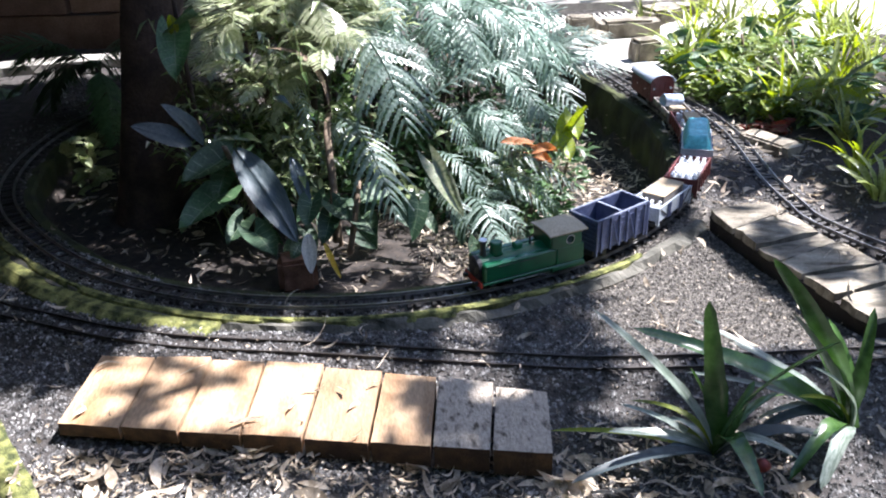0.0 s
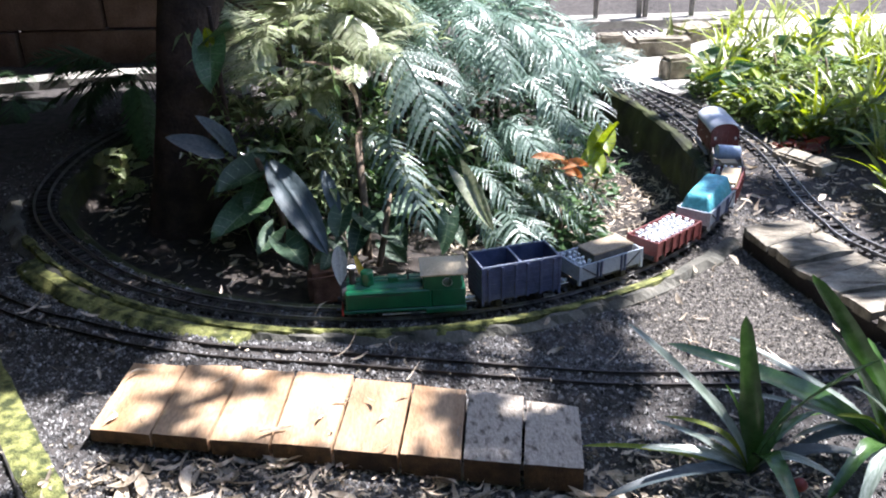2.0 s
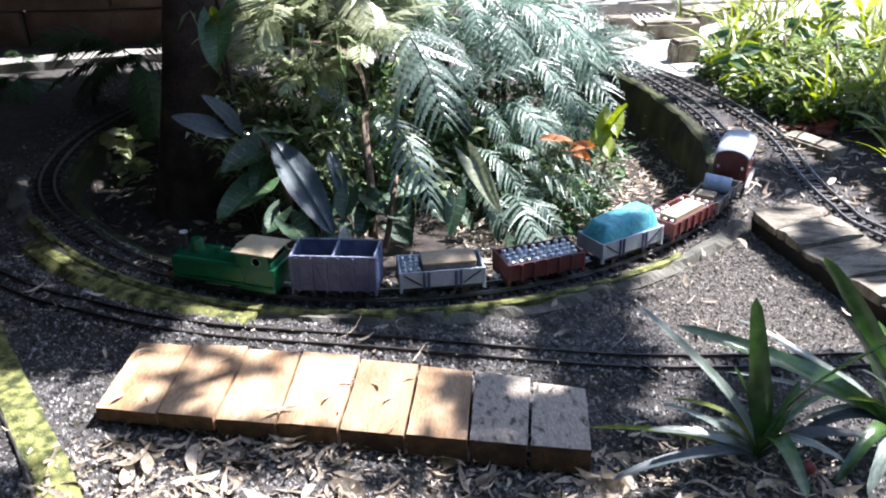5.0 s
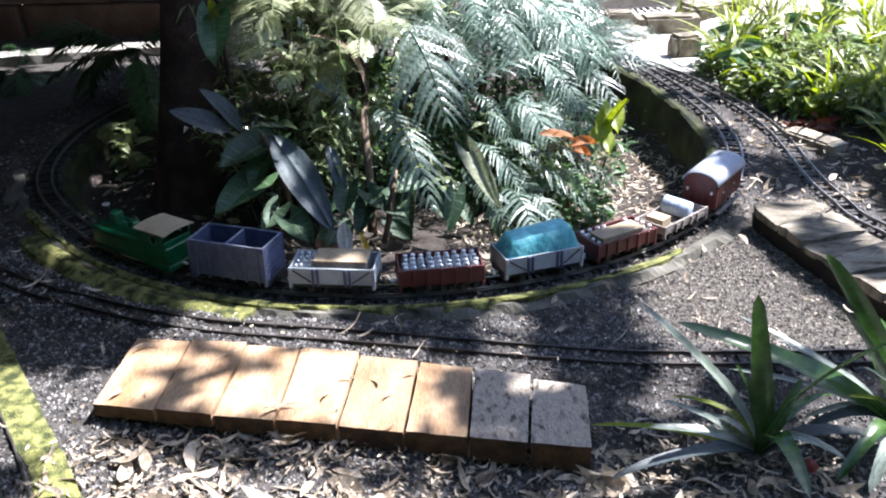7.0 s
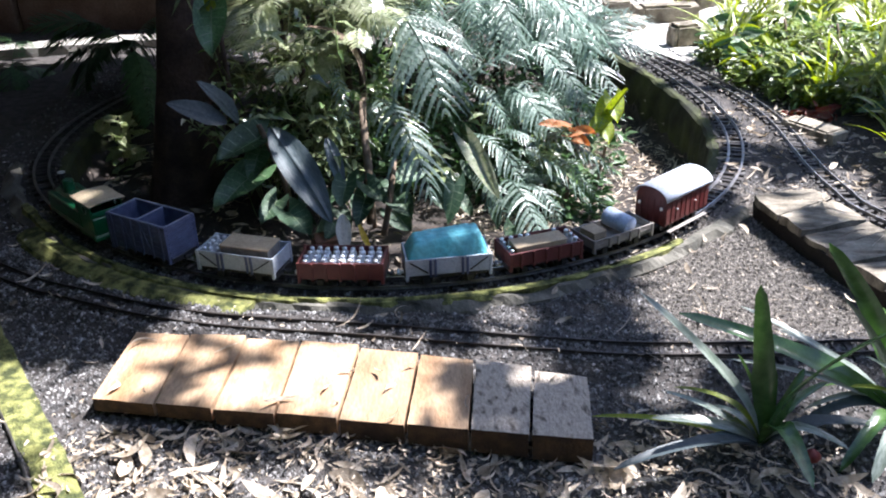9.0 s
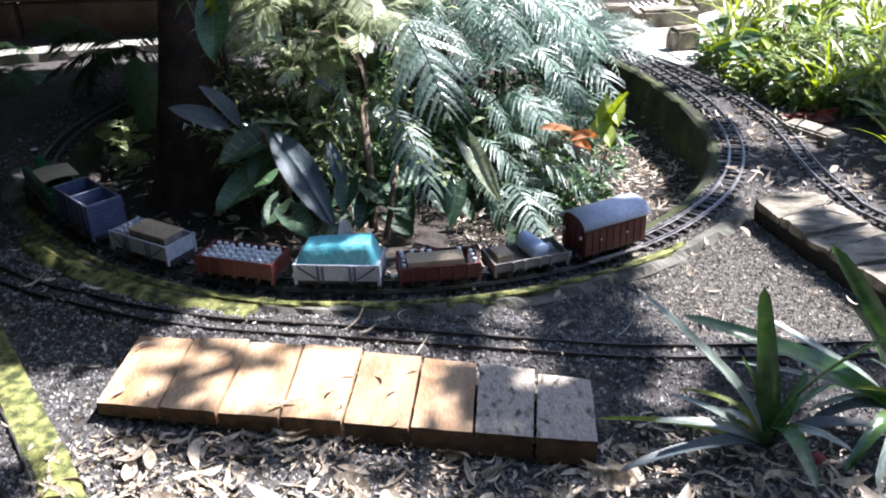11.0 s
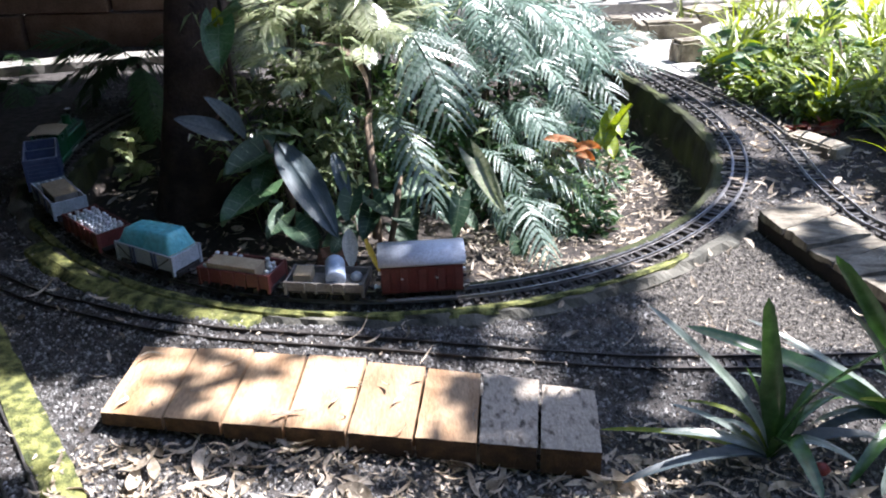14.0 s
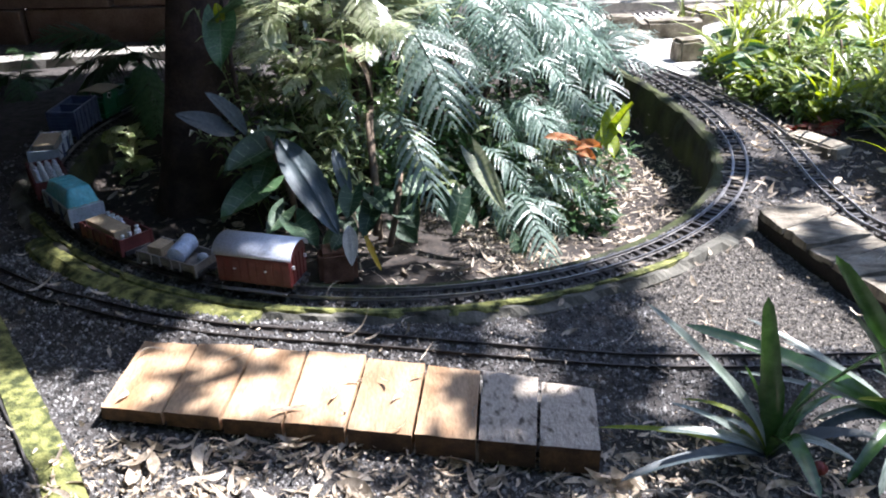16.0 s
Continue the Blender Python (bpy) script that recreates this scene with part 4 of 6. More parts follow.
def lance_leaf(plant, base, tip, width, arch, material, twist=0.0, label=""):
    """A long pointed leaf, widest in its middle, folded along a raised midrib."""
    size = (Vector(tip) - Vector(base)).length
    verts, faces = [], []
    n = 18
    for i in range(n + 1):
        u = i / n
        w = width / size / 2 * (0.06 + math.sin(math.pi * u ** 0.85) ** 0.8) * (1 if i < n else 0.1)
        for q in (-1, -0.6, -0.07, 0, 0.07, 0.6, 1):
            z = 4 * arch / size * u * (1 - u) + 0.30 * w * abs(q) + (0.012 if q == 0 else 0) + 0.05 * w * math.sin(16 * u + 5 * q)
            verts.append((u, w * q + 0.02 * math.sin(3 * u), z))
    for i in range(n):
        for k in range(6):
            a = i * 7 + k
            faces.append((a, a + 1, a + 8, a + 7))
    ob = part("leaf", mesh("leaf", verts, faces, material), None, plant, label)
    ob.matrix_basis = between(base, tip, twist)
    return ob


HEARTS = {}


def heart(plant, base, tip, width, material=None, twist=0.0, label=""):
    size = (Vector(tip) - Vector(base)).length
    material = material or M_LEAF
    key = (round(width / size * 6), material.name, len(HEARTS) % 2)
    if key not in HEARTS:
        HEARTS[key] = heart_mesh(key[0] / 6 * 1.3, material, seed=len(HEARTS))
    d = Vector(tip) - Vector(base)
    ob = part("leaf", HEARTS[key], None, plant, label)
    ob.matrix_basis = between(base, tip, twist + 48 * d.x / max(0.01, math.hypot(d.x, d.y)))
    return ob


def stem(plant, points, r0, r1, material=None, name="stem", label=""):
    pts = spline(points, 0.02)
    return part(name, trunk_mesh([tuple(p) for p in pts], [r0 + (r1 - r0) * i / len(pts) for i in range(len(pts))], 8, 0.002), material or M_STEM, plant, label, smooth=True)


# the big fern clump inside the loop
fern = thing("fern", "large clump of silvery arching fern fronds inside the loop", "fern", group="ferns in the bed")
for base, tip, w, a in [
        ((-0.148, 2.85, 0.507), (0.034, 2.5, 0.252), 0.15, 0.03), ((-0.194, 2.62, 0.26), (0.002, 2.26, 0.077), 0.125, 0.03),
        ((0.209, 2.55, 0.01), (0.336, 2.25, -0.113), 0.09, 0.03), ((0.048, 2.75, 0.219), (0.556, 2.95, 0.357), 0.06, 0.05),
        ((0.117, 2.85, 0.233), (0.248, 2.7, 0.106), 0.06, 0.03), ((0.275, 2.7, 0.115), (0.58, 2.55, -0.001), 0.06, 0.06),
        ((0.253, 2.65, 0.066), (0.486, 2.5, -0.07), 0.06, 0.05),
        ((0.261, 3.25, 0.495), (0.447, 2.98, 0.29), 0.12, 0.05), ((0.36, 3.4, 0.456), (0.586, 3.05, 0.206), 0.12, 0.06), ((0.18, 3.1, 0.466), (0.297, 2.85, 0.29), 0.1, 0.04), ((0.476, 3.45, 0.39), (0.638, 3.2, 0.227), 0.1, 0.05), ((0.306, 3.05, 0.336), (0.448, 2.82, 0.178), 0.09, 0.04),
        ((0.379, 2.98, 0.272), (0.52, 2.78, 0.119), 0.08, 0.04), ((0.241, 2.85, 0.214), (0.38, 2.65, 0.101), 0.08, 0.03), ((0.118, 2.7, 0.11), (0.266, 2.5, 0.01), 0.07, 0.03), ((0.287, 3.3, 0.435), (0.587, 3.0, 0.163), 0.1, 0.1),
        ((0.426, 3.5, 0.425), (0.656, 3.3, 0.244), 0.1, 0.08), ((0.227, 3.2, 0.466), (0.418, 3.0, 0.345), 0.08, 0.06),
        ((-0.014, 2.95, 0.574), (-0.002, 2.75, 0.417), 0.06, 0.04), ((0.121, 3.1, 0.526), (0.149, 2.9, 0.338), 0.07, 0.05),
        ((0.449, 3.0, 0.304), (0.416, 2.85, 0.109), 0.06, 0.04), ((0.332, 2.9, 0.216), (0.243, 2.75, 0.108), 0.06, 0.04),
        ((0.356, 2.85, 0.191), (0.433, 2.7, 0.101), 0.05, 0.03), ((0.128, 2.55, 0.032), (0.215, 2.4, -0.087), 0.05, 0.04),
        ((-0.301, 2.65, 0.362), (-0.262, 2.55, 0.194), 0.035, 0.02), ((0.213, 3.0, 0.271), (0.042, 2.8, 0.33), 0.05, 0.05),
        ((-0.131, 2.9, 0.441), (-0.236, 2.75, 0.388), 0.06, 0.05), ((-0.157, 2.75, 0.189), (-0.242, 2.6, 0.153), 0.05, 0.05),
        ((0.192, 2.7, 0.089), (0.323, 2.55, 0.083), 0.05, 0.04), ((0.26, 3.1, 0.385), (0.111, 2.9, 0.32), 0.07, 0.05),
        ((0.351, 3.2, 0.361), (0.509, 3.0, 0.283), 0.08, 0.06), ((0.197, 3.05, 0.514), (0.31, 2.8, 0.284), 0.07, 0.05),
        ((0.019, 2.95, 0.425), (0.122, 2.75, 0.304), 0.06, 0.04), ((0.387, 2.75, 0.004), (0.519, 2.6, -0.09), 0.045, 0.04),
        ((0.277, 2.6, -0.033), (0.387, 2.45, -0.106), 0.045, 0.04), ((0.067, 3.3, 0.502), (0.278, 3.2, 0.444), 0.08, 0.06)]:
    frond(fern, base, tip, w, a, 9 * math.sin(37 * tip[0]))
stem(fern, [(-0.204, 2.44, -0.083), (-0.2, 2.46, 0.06), (-0.217, 2.56, 0.222), (-0.22, 2.7, 0.254)], 0.013, 0.010, label="dry brown fern stalk")
stem(fern, [(-0.159, 2.36, -0.084), (-0.133, 2.37, 0.042), (-0.121, 2.44, 0.13)], 0.010, 0.008, label="dry brown fern stalk")


def fern_crown(c, count, size, seed, spread=1.0, low=0.15, high=0.75):
    rnd = random.Random(seed)
    plant = thing("fern", "bushy fern of overlapping lacy fronds in the bed", "fern", group="ferns in the bed")
    stem(plant, [(c[0], c[1], -0.28), (c[0], c[1], c[2] * 0.5 - 0.1), (c[0] + 0.01, c[1], c[2])], 0.014, 0.009, M_BARK)
    for k in range(count):
        a = 2 * math.pi * (k + rnd.random() * 0.8) / count
        s = size * rnd.uniform(0.7, 1.15)
        rise = rnd.uniform(low, high) * s
        tip = (c[0] + math.cos(a) * s * 0.85 * spread, c[1] + math.sin(a) * s * 0.85 * spread, c[2] + rise - 0.25 * s)
        frond(plant, (c[0], c[1], c[2] - 0.02), tip, s * rnd.uniform(0.16, 0.24), s * rnd.uniform(0.15, 0.3), rnd.uniform(-25, 25))
    return plant


fern_crown((0.16, 3.10, 0.20), 9, 0.36, 1)
fern_crown((0.40, 2.98, 0.04), 10, 0.30, 2)
fern_crown((0.24, 3.30, 0.28), 12, 0.44, 3)
fern_crown((-0.06, 3.20, 0.34), 10, 0.38, 4)
fern_crown((0.50, 3.35, 0.14), 13, 0.42, 5)
fern_crown((0.05, 3.65, 0.36), 13, 0.5, 7)
fern_crown((0.40, 3.80, 0.22), 13, 0.45, 8)
fern_crown((0.36, 2.70, -0.06), 9, 0.20, 10)
fern_crown((0.28, 3.45, 0.40), 12, 0.42, 14)
fern_crown((0.62, 3.70, 0.12), 12, 0.42, 18)
fern_crown((-0.10, 3.45, 0.50), 12, 0.45, 13)

# broad-leaved plants at the foot of the trunk and under the ferns
climber = thing("climbing_plant", "climber with large arrow-shaped green leaves on the trunk", "plant")
stem(climber, [(-0.62, 2.72, -0.2), (-0.63, 2.66, 0.2), (-0.63, 2.60, 0.66)], 0.010, 0.007, M_BARK)
heart(climber, (-0.627, 2.55, 0.557), (-0.626, 2.46, 0.446), 0.105)
heart(climber, (-0.616, 2.56, 0.57), (-0.555, 2.52, 0.624), 0.10, twist=-20)
heart(climber, (-0.623, 2.53, 0.569), (-0.613, 2.47, 0.633), 0.035, M_LIME, label="young lime-green leaf")
heart(climber, (-0.505, 2.5, 0.197), (-0.635, 2.38, 0.168), 0.105, twist=20)
heart(climber, (-0.539, 2.45, 0.09), (-0.649, 2.33, 0.038), 0.10, twist=15)
heart(climber, (-0.528, 2.5, 0.147), (-0.556, 2.42, 0.079), 0.07)

under = thing("leafy_ground_plant", "low plant with arrow-shaped leaves under the ferns", "plant")
stem(under, [(-0.20, 2.55, -0.18), (-0.20, 2.5, 0.0), (-0.21, 2.42, 0.08)], 0.008, 0.005)
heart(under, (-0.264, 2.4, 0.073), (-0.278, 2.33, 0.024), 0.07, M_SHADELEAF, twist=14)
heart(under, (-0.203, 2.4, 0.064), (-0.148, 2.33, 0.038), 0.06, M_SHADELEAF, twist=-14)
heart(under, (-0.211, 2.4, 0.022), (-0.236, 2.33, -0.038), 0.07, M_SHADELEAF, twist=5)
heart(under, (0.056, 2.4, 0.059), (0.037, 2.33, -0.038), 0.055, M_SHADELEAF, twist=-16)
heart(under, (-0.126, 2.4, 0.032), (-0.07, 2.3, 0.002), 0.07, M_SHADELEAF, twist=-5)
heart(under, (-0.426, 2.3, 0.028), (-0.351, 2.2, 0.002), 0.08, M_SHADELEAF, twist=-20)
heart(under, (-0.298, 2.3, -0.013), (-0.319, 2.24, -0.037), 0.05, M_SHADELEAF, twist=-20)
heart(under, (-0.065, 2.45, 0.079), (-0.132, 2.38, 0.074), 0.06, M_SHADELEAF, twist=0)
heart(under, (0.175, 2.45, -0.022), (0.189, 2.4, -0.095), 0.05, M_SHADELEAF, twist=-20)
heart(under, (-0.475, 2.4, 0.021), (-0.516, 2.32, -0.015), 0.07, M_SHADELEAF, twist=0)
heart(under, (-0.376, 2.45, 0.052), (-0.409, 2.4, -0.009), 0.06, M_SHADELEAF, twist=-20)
heart(under, (0.106, 2.5, 0.14), (0.193, 2.4, 0.011), 0.065, M_GLARE_PALM, label="leaf paled to stand for sunlight")
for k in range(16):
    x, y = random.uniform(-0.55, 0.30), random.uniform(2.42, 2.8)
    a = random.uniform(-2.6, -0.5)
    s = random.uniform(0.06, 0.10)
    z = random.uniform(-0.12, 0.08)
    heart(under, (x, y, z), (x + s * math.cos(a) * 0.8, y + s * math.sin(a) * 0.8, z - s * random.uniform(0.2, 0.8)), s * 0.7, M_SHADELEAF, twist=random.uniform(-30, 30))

lily = thing("strap_leaved_plant", "plant with long strap leaves, partly tinted for sky sheen", "plant")
stem(lily, [(-0.45, 2.55, -0.2), (-0.47, 2.5, 0.05), (-0.52, 2.48, 0.235)], 0.012, 0.008)
lance_leaf(lily, (-0.483, 2.46, 0.232), (-0.298, 2.25, 0.011), 0.095, 0.005, M_BLUELEAF, 32)
lance_leaf(lily, (-0.325, 2.5, 0.181), (-0.273, 2.4, 0.04), 0.042, 0.01, M_BLUELEAF, 20)
lance_leaf(lily, (-0.604, 2.45, 0.25), (-0.75, 2.38, 0.337), 0.062, 0.012, M_DARKLEAF, -50)
lance_leaf(lily, (-0.582, 2.5, 0.232), (-0.673, 2.44, 0.381), 0.06, 0.015, M_DARKLEAF, -50)
lance_leaf(lily, (-0.393, 2.7, 0.466), (-0.206, 2.6, 0.293), 0.03, 0.07, M_STEM, label="arching dry brown blade")
lance_leaf(lily, (-0.268, 2.26, 0.035), (-0.255, 2.16, -0.045), 0.042, 0.0, M_CREAMLEAF, 10, "bleached fallen leaf")
strap(lily, (-0.223, 2.28, -0.01), (-0.172, 2.16, -0.061), 0.02, 0.0, M_YELLOW, 10, "yellowed leaf")

bright = thing("leafy_ground_plant", "bright lime and rust-orange broad leaves beside the ferns", "plant")
stem(bright, [(0.54, 2.78, -0.24), (0.57, 2.76, 0.0), (0.60, 2.76, 0.10)], 0.006, 0.004)
heart(bright, (0.556, 2.72, 0.119), (0.59, 2.64, 0.276), 0.07, M_LIME)
heart(bright, (0.546, 2.72, 0.129), (0.495, 2.64, 0.136), 0.05, M_LIME)
heart(bright, (0.562, 2.72, 0.177), (0.524, 2.64, 0.129), 0.06, M_LIME)
heart(bright, (0.557, 2.72, 0.109), (0.562, 2.64, 0.084), 0.06, M_LIME)
heart(bright, (0.579, 2.72, 0.205), (0.584, 2.64, 0.156), 0.06, M_LIME)
heart(bright, (0.445, 2.66, 0.111), (0.498, 2.58, 0.151), 0.05, M_RUST)
heart(bright, (0.435, 2.66, 0.134), (0.377, 2.58, 0.182), 0.045, M_RUST)
heart(bright, (0.446, 2.66, 0.091), (0.486, 2.58, 0.108), 0.045, M_RUST)
heart(bright, (0.408, 2.66, 0.135), (0.333, 2.58, 0.184), 0.04, M_RUST)


# tall mixed leaves behind the ferns and left of the trunk
PALM_LEAFLETS = {}


def palm_frond_mesh(width, arch, material, seed):
    rnd = random.Random(seed)
    verts, faces = [], []
    for i in range(26):
        u = 0.15 + 0.84 * i / 25
        p = Vector((u, 0, 4 * arch * u * (1 - u)))
        size = width * math.sin(math.pi * (0.1 + 0.82 * u)) ** 0.6
        for s in (-1, 1):
            d = Vector((0.75, s * 0.7, rnd.uniform(-0.25, 0.1))).normalized()
            w = Vector((-d.y, d.x, 0.25)).normalized() * rnd.uniform(0.014, 0.022)
            q = [p + d * size * t + Vector((0, 0, -0.3 * size * t * t)) for t in (0, 0.5, 1)]
            i0 = len(verts)
            verts += [q[0] - w * 0.4, q[0] + w * 0.4, q[1] - w, q[1] + w, q[2]]
            faces += [(i0, i0 + 1, i0 + 3, i0 + 2), (i0 + 2, i0 + 3, i0 + 4)]
    n = 12
    i0 = len(verts)
    for i in range(n + 1):
        u = i / n
        z = 4 * arch * u * (1 - u)
        verts += [(u, 0.006, z), (u, -0.006, z), (u, 0, z - 0.008)]
    for i in range(n):
        for k in range(3):
            a, b = i0 + i * 3 + k, i0 + i * 3 + (k + 1) % 3
            faces.append((a, b, b + 3, a + 3))
    return mesh("frond", verts, faces, material, False)


def palm_clump(c, count, size, seed, material, label, low=-0.1, up=0.9):
    rnd = random.Random(seed)
    plant = thing("palm", label, "palm", group="palms behind the bed")
    stem(plant, [(c[0], c[1], -0.25), (c[0] + 0.01, c[1], c[2] * 0.5), (c[0], c[1], c[2])], 0.014, 0.010, M_BARK)
    for k in range(count):
        a = 2 * math.pi * (k + rnd.random()) / count
        s = size * rnd.uniform(0.8, 1.15)
        key = (material.name, rnd.randrange(3))
        if key not in PALM_LEAFLETS:
            PALM_LEAFLETS[key] = palm_frond_mesh(0.30 + 0.08 * key[1], 0.12 + 0.06 * key[1], material, key[1])
        ob = part("frond", PALM_LEAFLETS[key], None, plant)
        ob.matrix_basis = between(c, (c[0] + math.cos(a) * s * 0.8, c[1] + math.sin(a) * s * 0.8, c[2] + s * rnd.uniform(low, up)), rnd.uniform(-30, 30))
    return plant


palm_clump((-0.38, 3.20, 0.36), 14, 0.45, 21, M_GLARE_PALM, "fine-leaved palm with narrow green leaflets behind the ferns")
palm_clump((-0.24, 2.80, 0.44), 12, 0.28, 31, M_GLARE_PALM, "fine-leaved palm above the bed, paled to stand for glare", -0.6, 0.6)
palm_clump((-0.42, 2.74, 0.34), 12, 0.26, 32, M_GLARE_PALM, "small fine-leaved palm with drooping green leaflets beside the trunk", -0.7, 0.6)
palm_clump((-0.50, 2.90, 0.50), 12, 0.30, 33, M_GLARE_PALM, "small fine-leaved palm with drooping green leaflets beside the trunk", -0.7, 0.4)
palm_clump((-0.30, 2.95, 0.56), 13, 0.32, 34, M_GLARE_PALM, "fine-leaved palm above the bed, paled to stand for glare", -0.6, 0.4)
palm_clump((-0.26, 3.08, 0.56), 12, 0.30, 35, M_GLARE_PALM, "fine-leaved palm above the bed, paled to stand for glare", -0.6, 0.4)
palm_clump((-0.28, 3.55, 0.30), 13, 0.5, 22, M_LEAF, "fine-leaved palm with narrow green leaflets behind the ferns")
palm_clump((-1.25, 3.62, 0.20), 9, 0.42, 24, M_LEAF, "shaded palm with dark drooping fronds beside the trunk", -0.8, 0.3)
palm_clump((-1.95, 4.00, 0.02), 7, 0.34, 25, M_LEAF, "shaded palm with dark drooping fronds by the wall", -0.7, 0.4)
palm_clump((0.15, 4.25, 0.40), 12, 0.6, 26, M_LEAF, "fine-leaved palm with narrow green leaflets at the back of the bed")
palm_clump((-0.62, 4.0, 0.45), 13, 0.6, 27, M_LEAF, "fine-leaved palm with narrow green leaflets at the back of the bed")

M_VARIEG = mat("variegated_leaf", (0.07, 0.13, 0.03), (0.5, 0.52, 0.3), 0.45, scale=26, back=0.25, low=0.45, high=0.55, per_object=0.2)
varieg = thing("variegated_shrub", "small variegated green and cream shrub beside the trunk", "shrub")
stem(varieg, [(-1.18, 3.12, -0.25), (-1.17, 3.1, -0.1), (-1.16, 3.1, 0.03)], 0.008, 0.005)
for k in range(46):
    a, h = random.uniform(0, 6.28), random.uniform(-0.2, 0.06)
    x, y = -1.17 + random.uniform(-0.06, 0.06), 3.1 + random.uniform(-0.06, 0.06)
    s = random.uniform(0.04, 0.07)
    heart(varieg, (x, y, h), (x + s * math.cos(a), y + s * math.sin(a), h + s * random.uniform(-0.6, 0.4)), s * 0.7, M_VARIEG, random.uniform(-40, 40))


def shrub(c, r, h, count, seed, material, lo=0.03, hi=0.06):
    """A low bush: a few twigs and a dense mass of small pointed leaves."""
    rnd = random.Random(seed)
    plant = thing("shrub", "low dense leafy shrub filling the bed under the ferns", "shrub", group="shrubs in the bed")
    stem(plant, [(c[0], c[1], c[2] - 0.06), (c[0] + 0.01, c[1], c[2] + h * 0.5), (c[0], c[1] + 0.02, c[2] + h * 0.9)], 0.01, 0.005)
    verts, faces = [], []
    for _ in range(count):
        a, k, z = rnd.uniform(0, 6.28), math.sqrt(rnd.random()), rnd.random()
        p = Vector((c[0] + r * k * math.cos(a), c[1] + r * k * math.sin(a), c[2] + h * z * (1 - 0.4 * k * k)))
        s = rnd.uniform(lo, hi)
        d = Vector((math.cos(a) + rnd.gauss(0, 0.5), math.sin(a) + rnd.gauss(0, 0.5), rnd.gauss(-0.1, 0.5))).normalized()
        w = d.cross(Vector((rnd.gauss(0, 0.3), rnd.gauss(0, 0.3), 1))).normalized() * s * 0.26
        up = w.cross(d).normalized() * s * 0.10
        i = len(verts)
        verts += [p, p + d * s * 0.4 + w + up, p + d * s * 0.45, p + d * s * 0.4 - w + up, p + d * s]
        faces += [(i, i + 2, i + 1), (i, i + 3, i + 2), (i + 1, i + 2, i + 4), (i + 2, i + 3, i + 4)]
    part("foliage", mesh("foliage", verts, faces, material, False), None, plant)
    return plant


M_BUSH = mat("small_shrub_leaf", (0.03, 0.07, 0.025), (0.09, 0.16, 0.06), 0.4, scale=20, back=0.25, island=0.4)
for k, (x, y, h, r) in enumerate([(-0.35, 2.98, 0.40, 0.2), (-0.10, 3.0, 0.36, 0.2), (0.18, 2.95, 0.22, 0.2), (0.33, 3.0, 0.24, 0.2), (0.0, 3.15, 0.5, 0.22), (0.28, 3.2, 0.40, 0.22),
                                  (-0.45, 3.3, 0.5, 0.24), (0.55, 3.25, 0.36, 0.2), (-0.15, 3.5, 0.6, 0.25), (0.2, 3.6, 0.55, 0.25), (-0.5, 3.7, 0.55, 0.3), (0.5, 3.65, 0.45, 0.22), (0.44, 2.74, 0.16, 0.14)]):
    shrub((x, y, height(x, y)), r, h, 460, 500 + k, M_BUSH)

# foreground strap-leaved clumps
near = thing("strap_leaved_plant", "glossy green strap-leaved rosette close to the timber platform", "plant", group="foreground rosettes")
strap(near, (0.595, 1.27, 0.0), (0.549, 1.27, 0.344), 0.044, 0.005, twist=80)
strap(near, (0.595, 1.27, 0.0), (0.355, 1.31, 0.319), 0.021, 0.02, M_SHEENSTRAP, -25)
strap(near, (0.595, 1.27, 0.0), (0.77, 1.22, 0.282), 0.040, 0.02, twist=-25)
strap(near, (0.595, 1.27, 0.0), (0.29, 1.33, 0.028), 0.022, 0.02, M_LIME)
strap(near, (0.595, 1.27, 0.0), (0.394, 1.3, 0.049), 0.036, 0.02, M_SHEENSTRAP)
strap(near, (0.595, 1.27, 0.0), (0.441, 1.4, 0.03), 0.022, 0.02, M_SHEENSTRAP)
strap(near, (0.595, 1.27, 0.0), (0.449, 1.36, 0.07), 0.020, 0.04, M_LIME)
strap(near, (0.595, 1.27, 0.0), (0.403, 1.22, 0.036), 0.036, 0.02, M_BLUELEAF)
strap(near, (0.595, 1.27, 0.0), (0.3, 1.16, 0.043), 0.034, 0.02, M_DARKLEAF)
strap(near, (0.595, 1.27, 0.0), (0.673, 1.32, 0.134), 0.026, 0.02, twist=40)
strap(near, (0.595, 1.27, 0.0), (0.539, 1.31, 0.18), 0.022, 0.02, twist=60)
strap(near, (0.595, 1.27, 0.0), (0.741, 1.36, 0.075), 0.026, 0.03)
strap(near, (0.595, 1.27, 0.0), (0.722, 1.2, 0.043), 0.030, 0.04, M_SHEENSTRAP)
strap(near, (0.595, 1.27, 0.0), (0.811, 1.26, 0.038), 0.038, 0.04, M_DARKLEAF)
strap(near, (0.595, 1.27, 0.0), (0.616, 1.09, 0.059), 0.046, 0.07)
strap(near, (0.595, 1.27, 0.0), (0.516, 1.38, 0.006), 0.018, 0.03, M_SHEENSTRAP)
strap(near, (0.595, 1.27, 0.0), (0.524, 1.34, -0.011), 0.020, 0.03, M_LIME)
near_two = thing("strap_leaved_plant", "glossy green strap-leaved rosette with a tall upright leaf", "plant", group="foreground rosettes")
strap(near_two, (0.884, 1.33, 0.0), (0.685, 1.33, 0.388), 0.056, 0.03, twist=45)
strap(near_two, (0.884, 1.33, 0.0), (0.471, 1.45, 0.188), 0.046, 0.05, twist=-25)
strap(near_two, (0.884, 1.33, 0.0), (0.609, 1.5, 0.163), 0.024, 0.03, M_SHEENSTRAP)
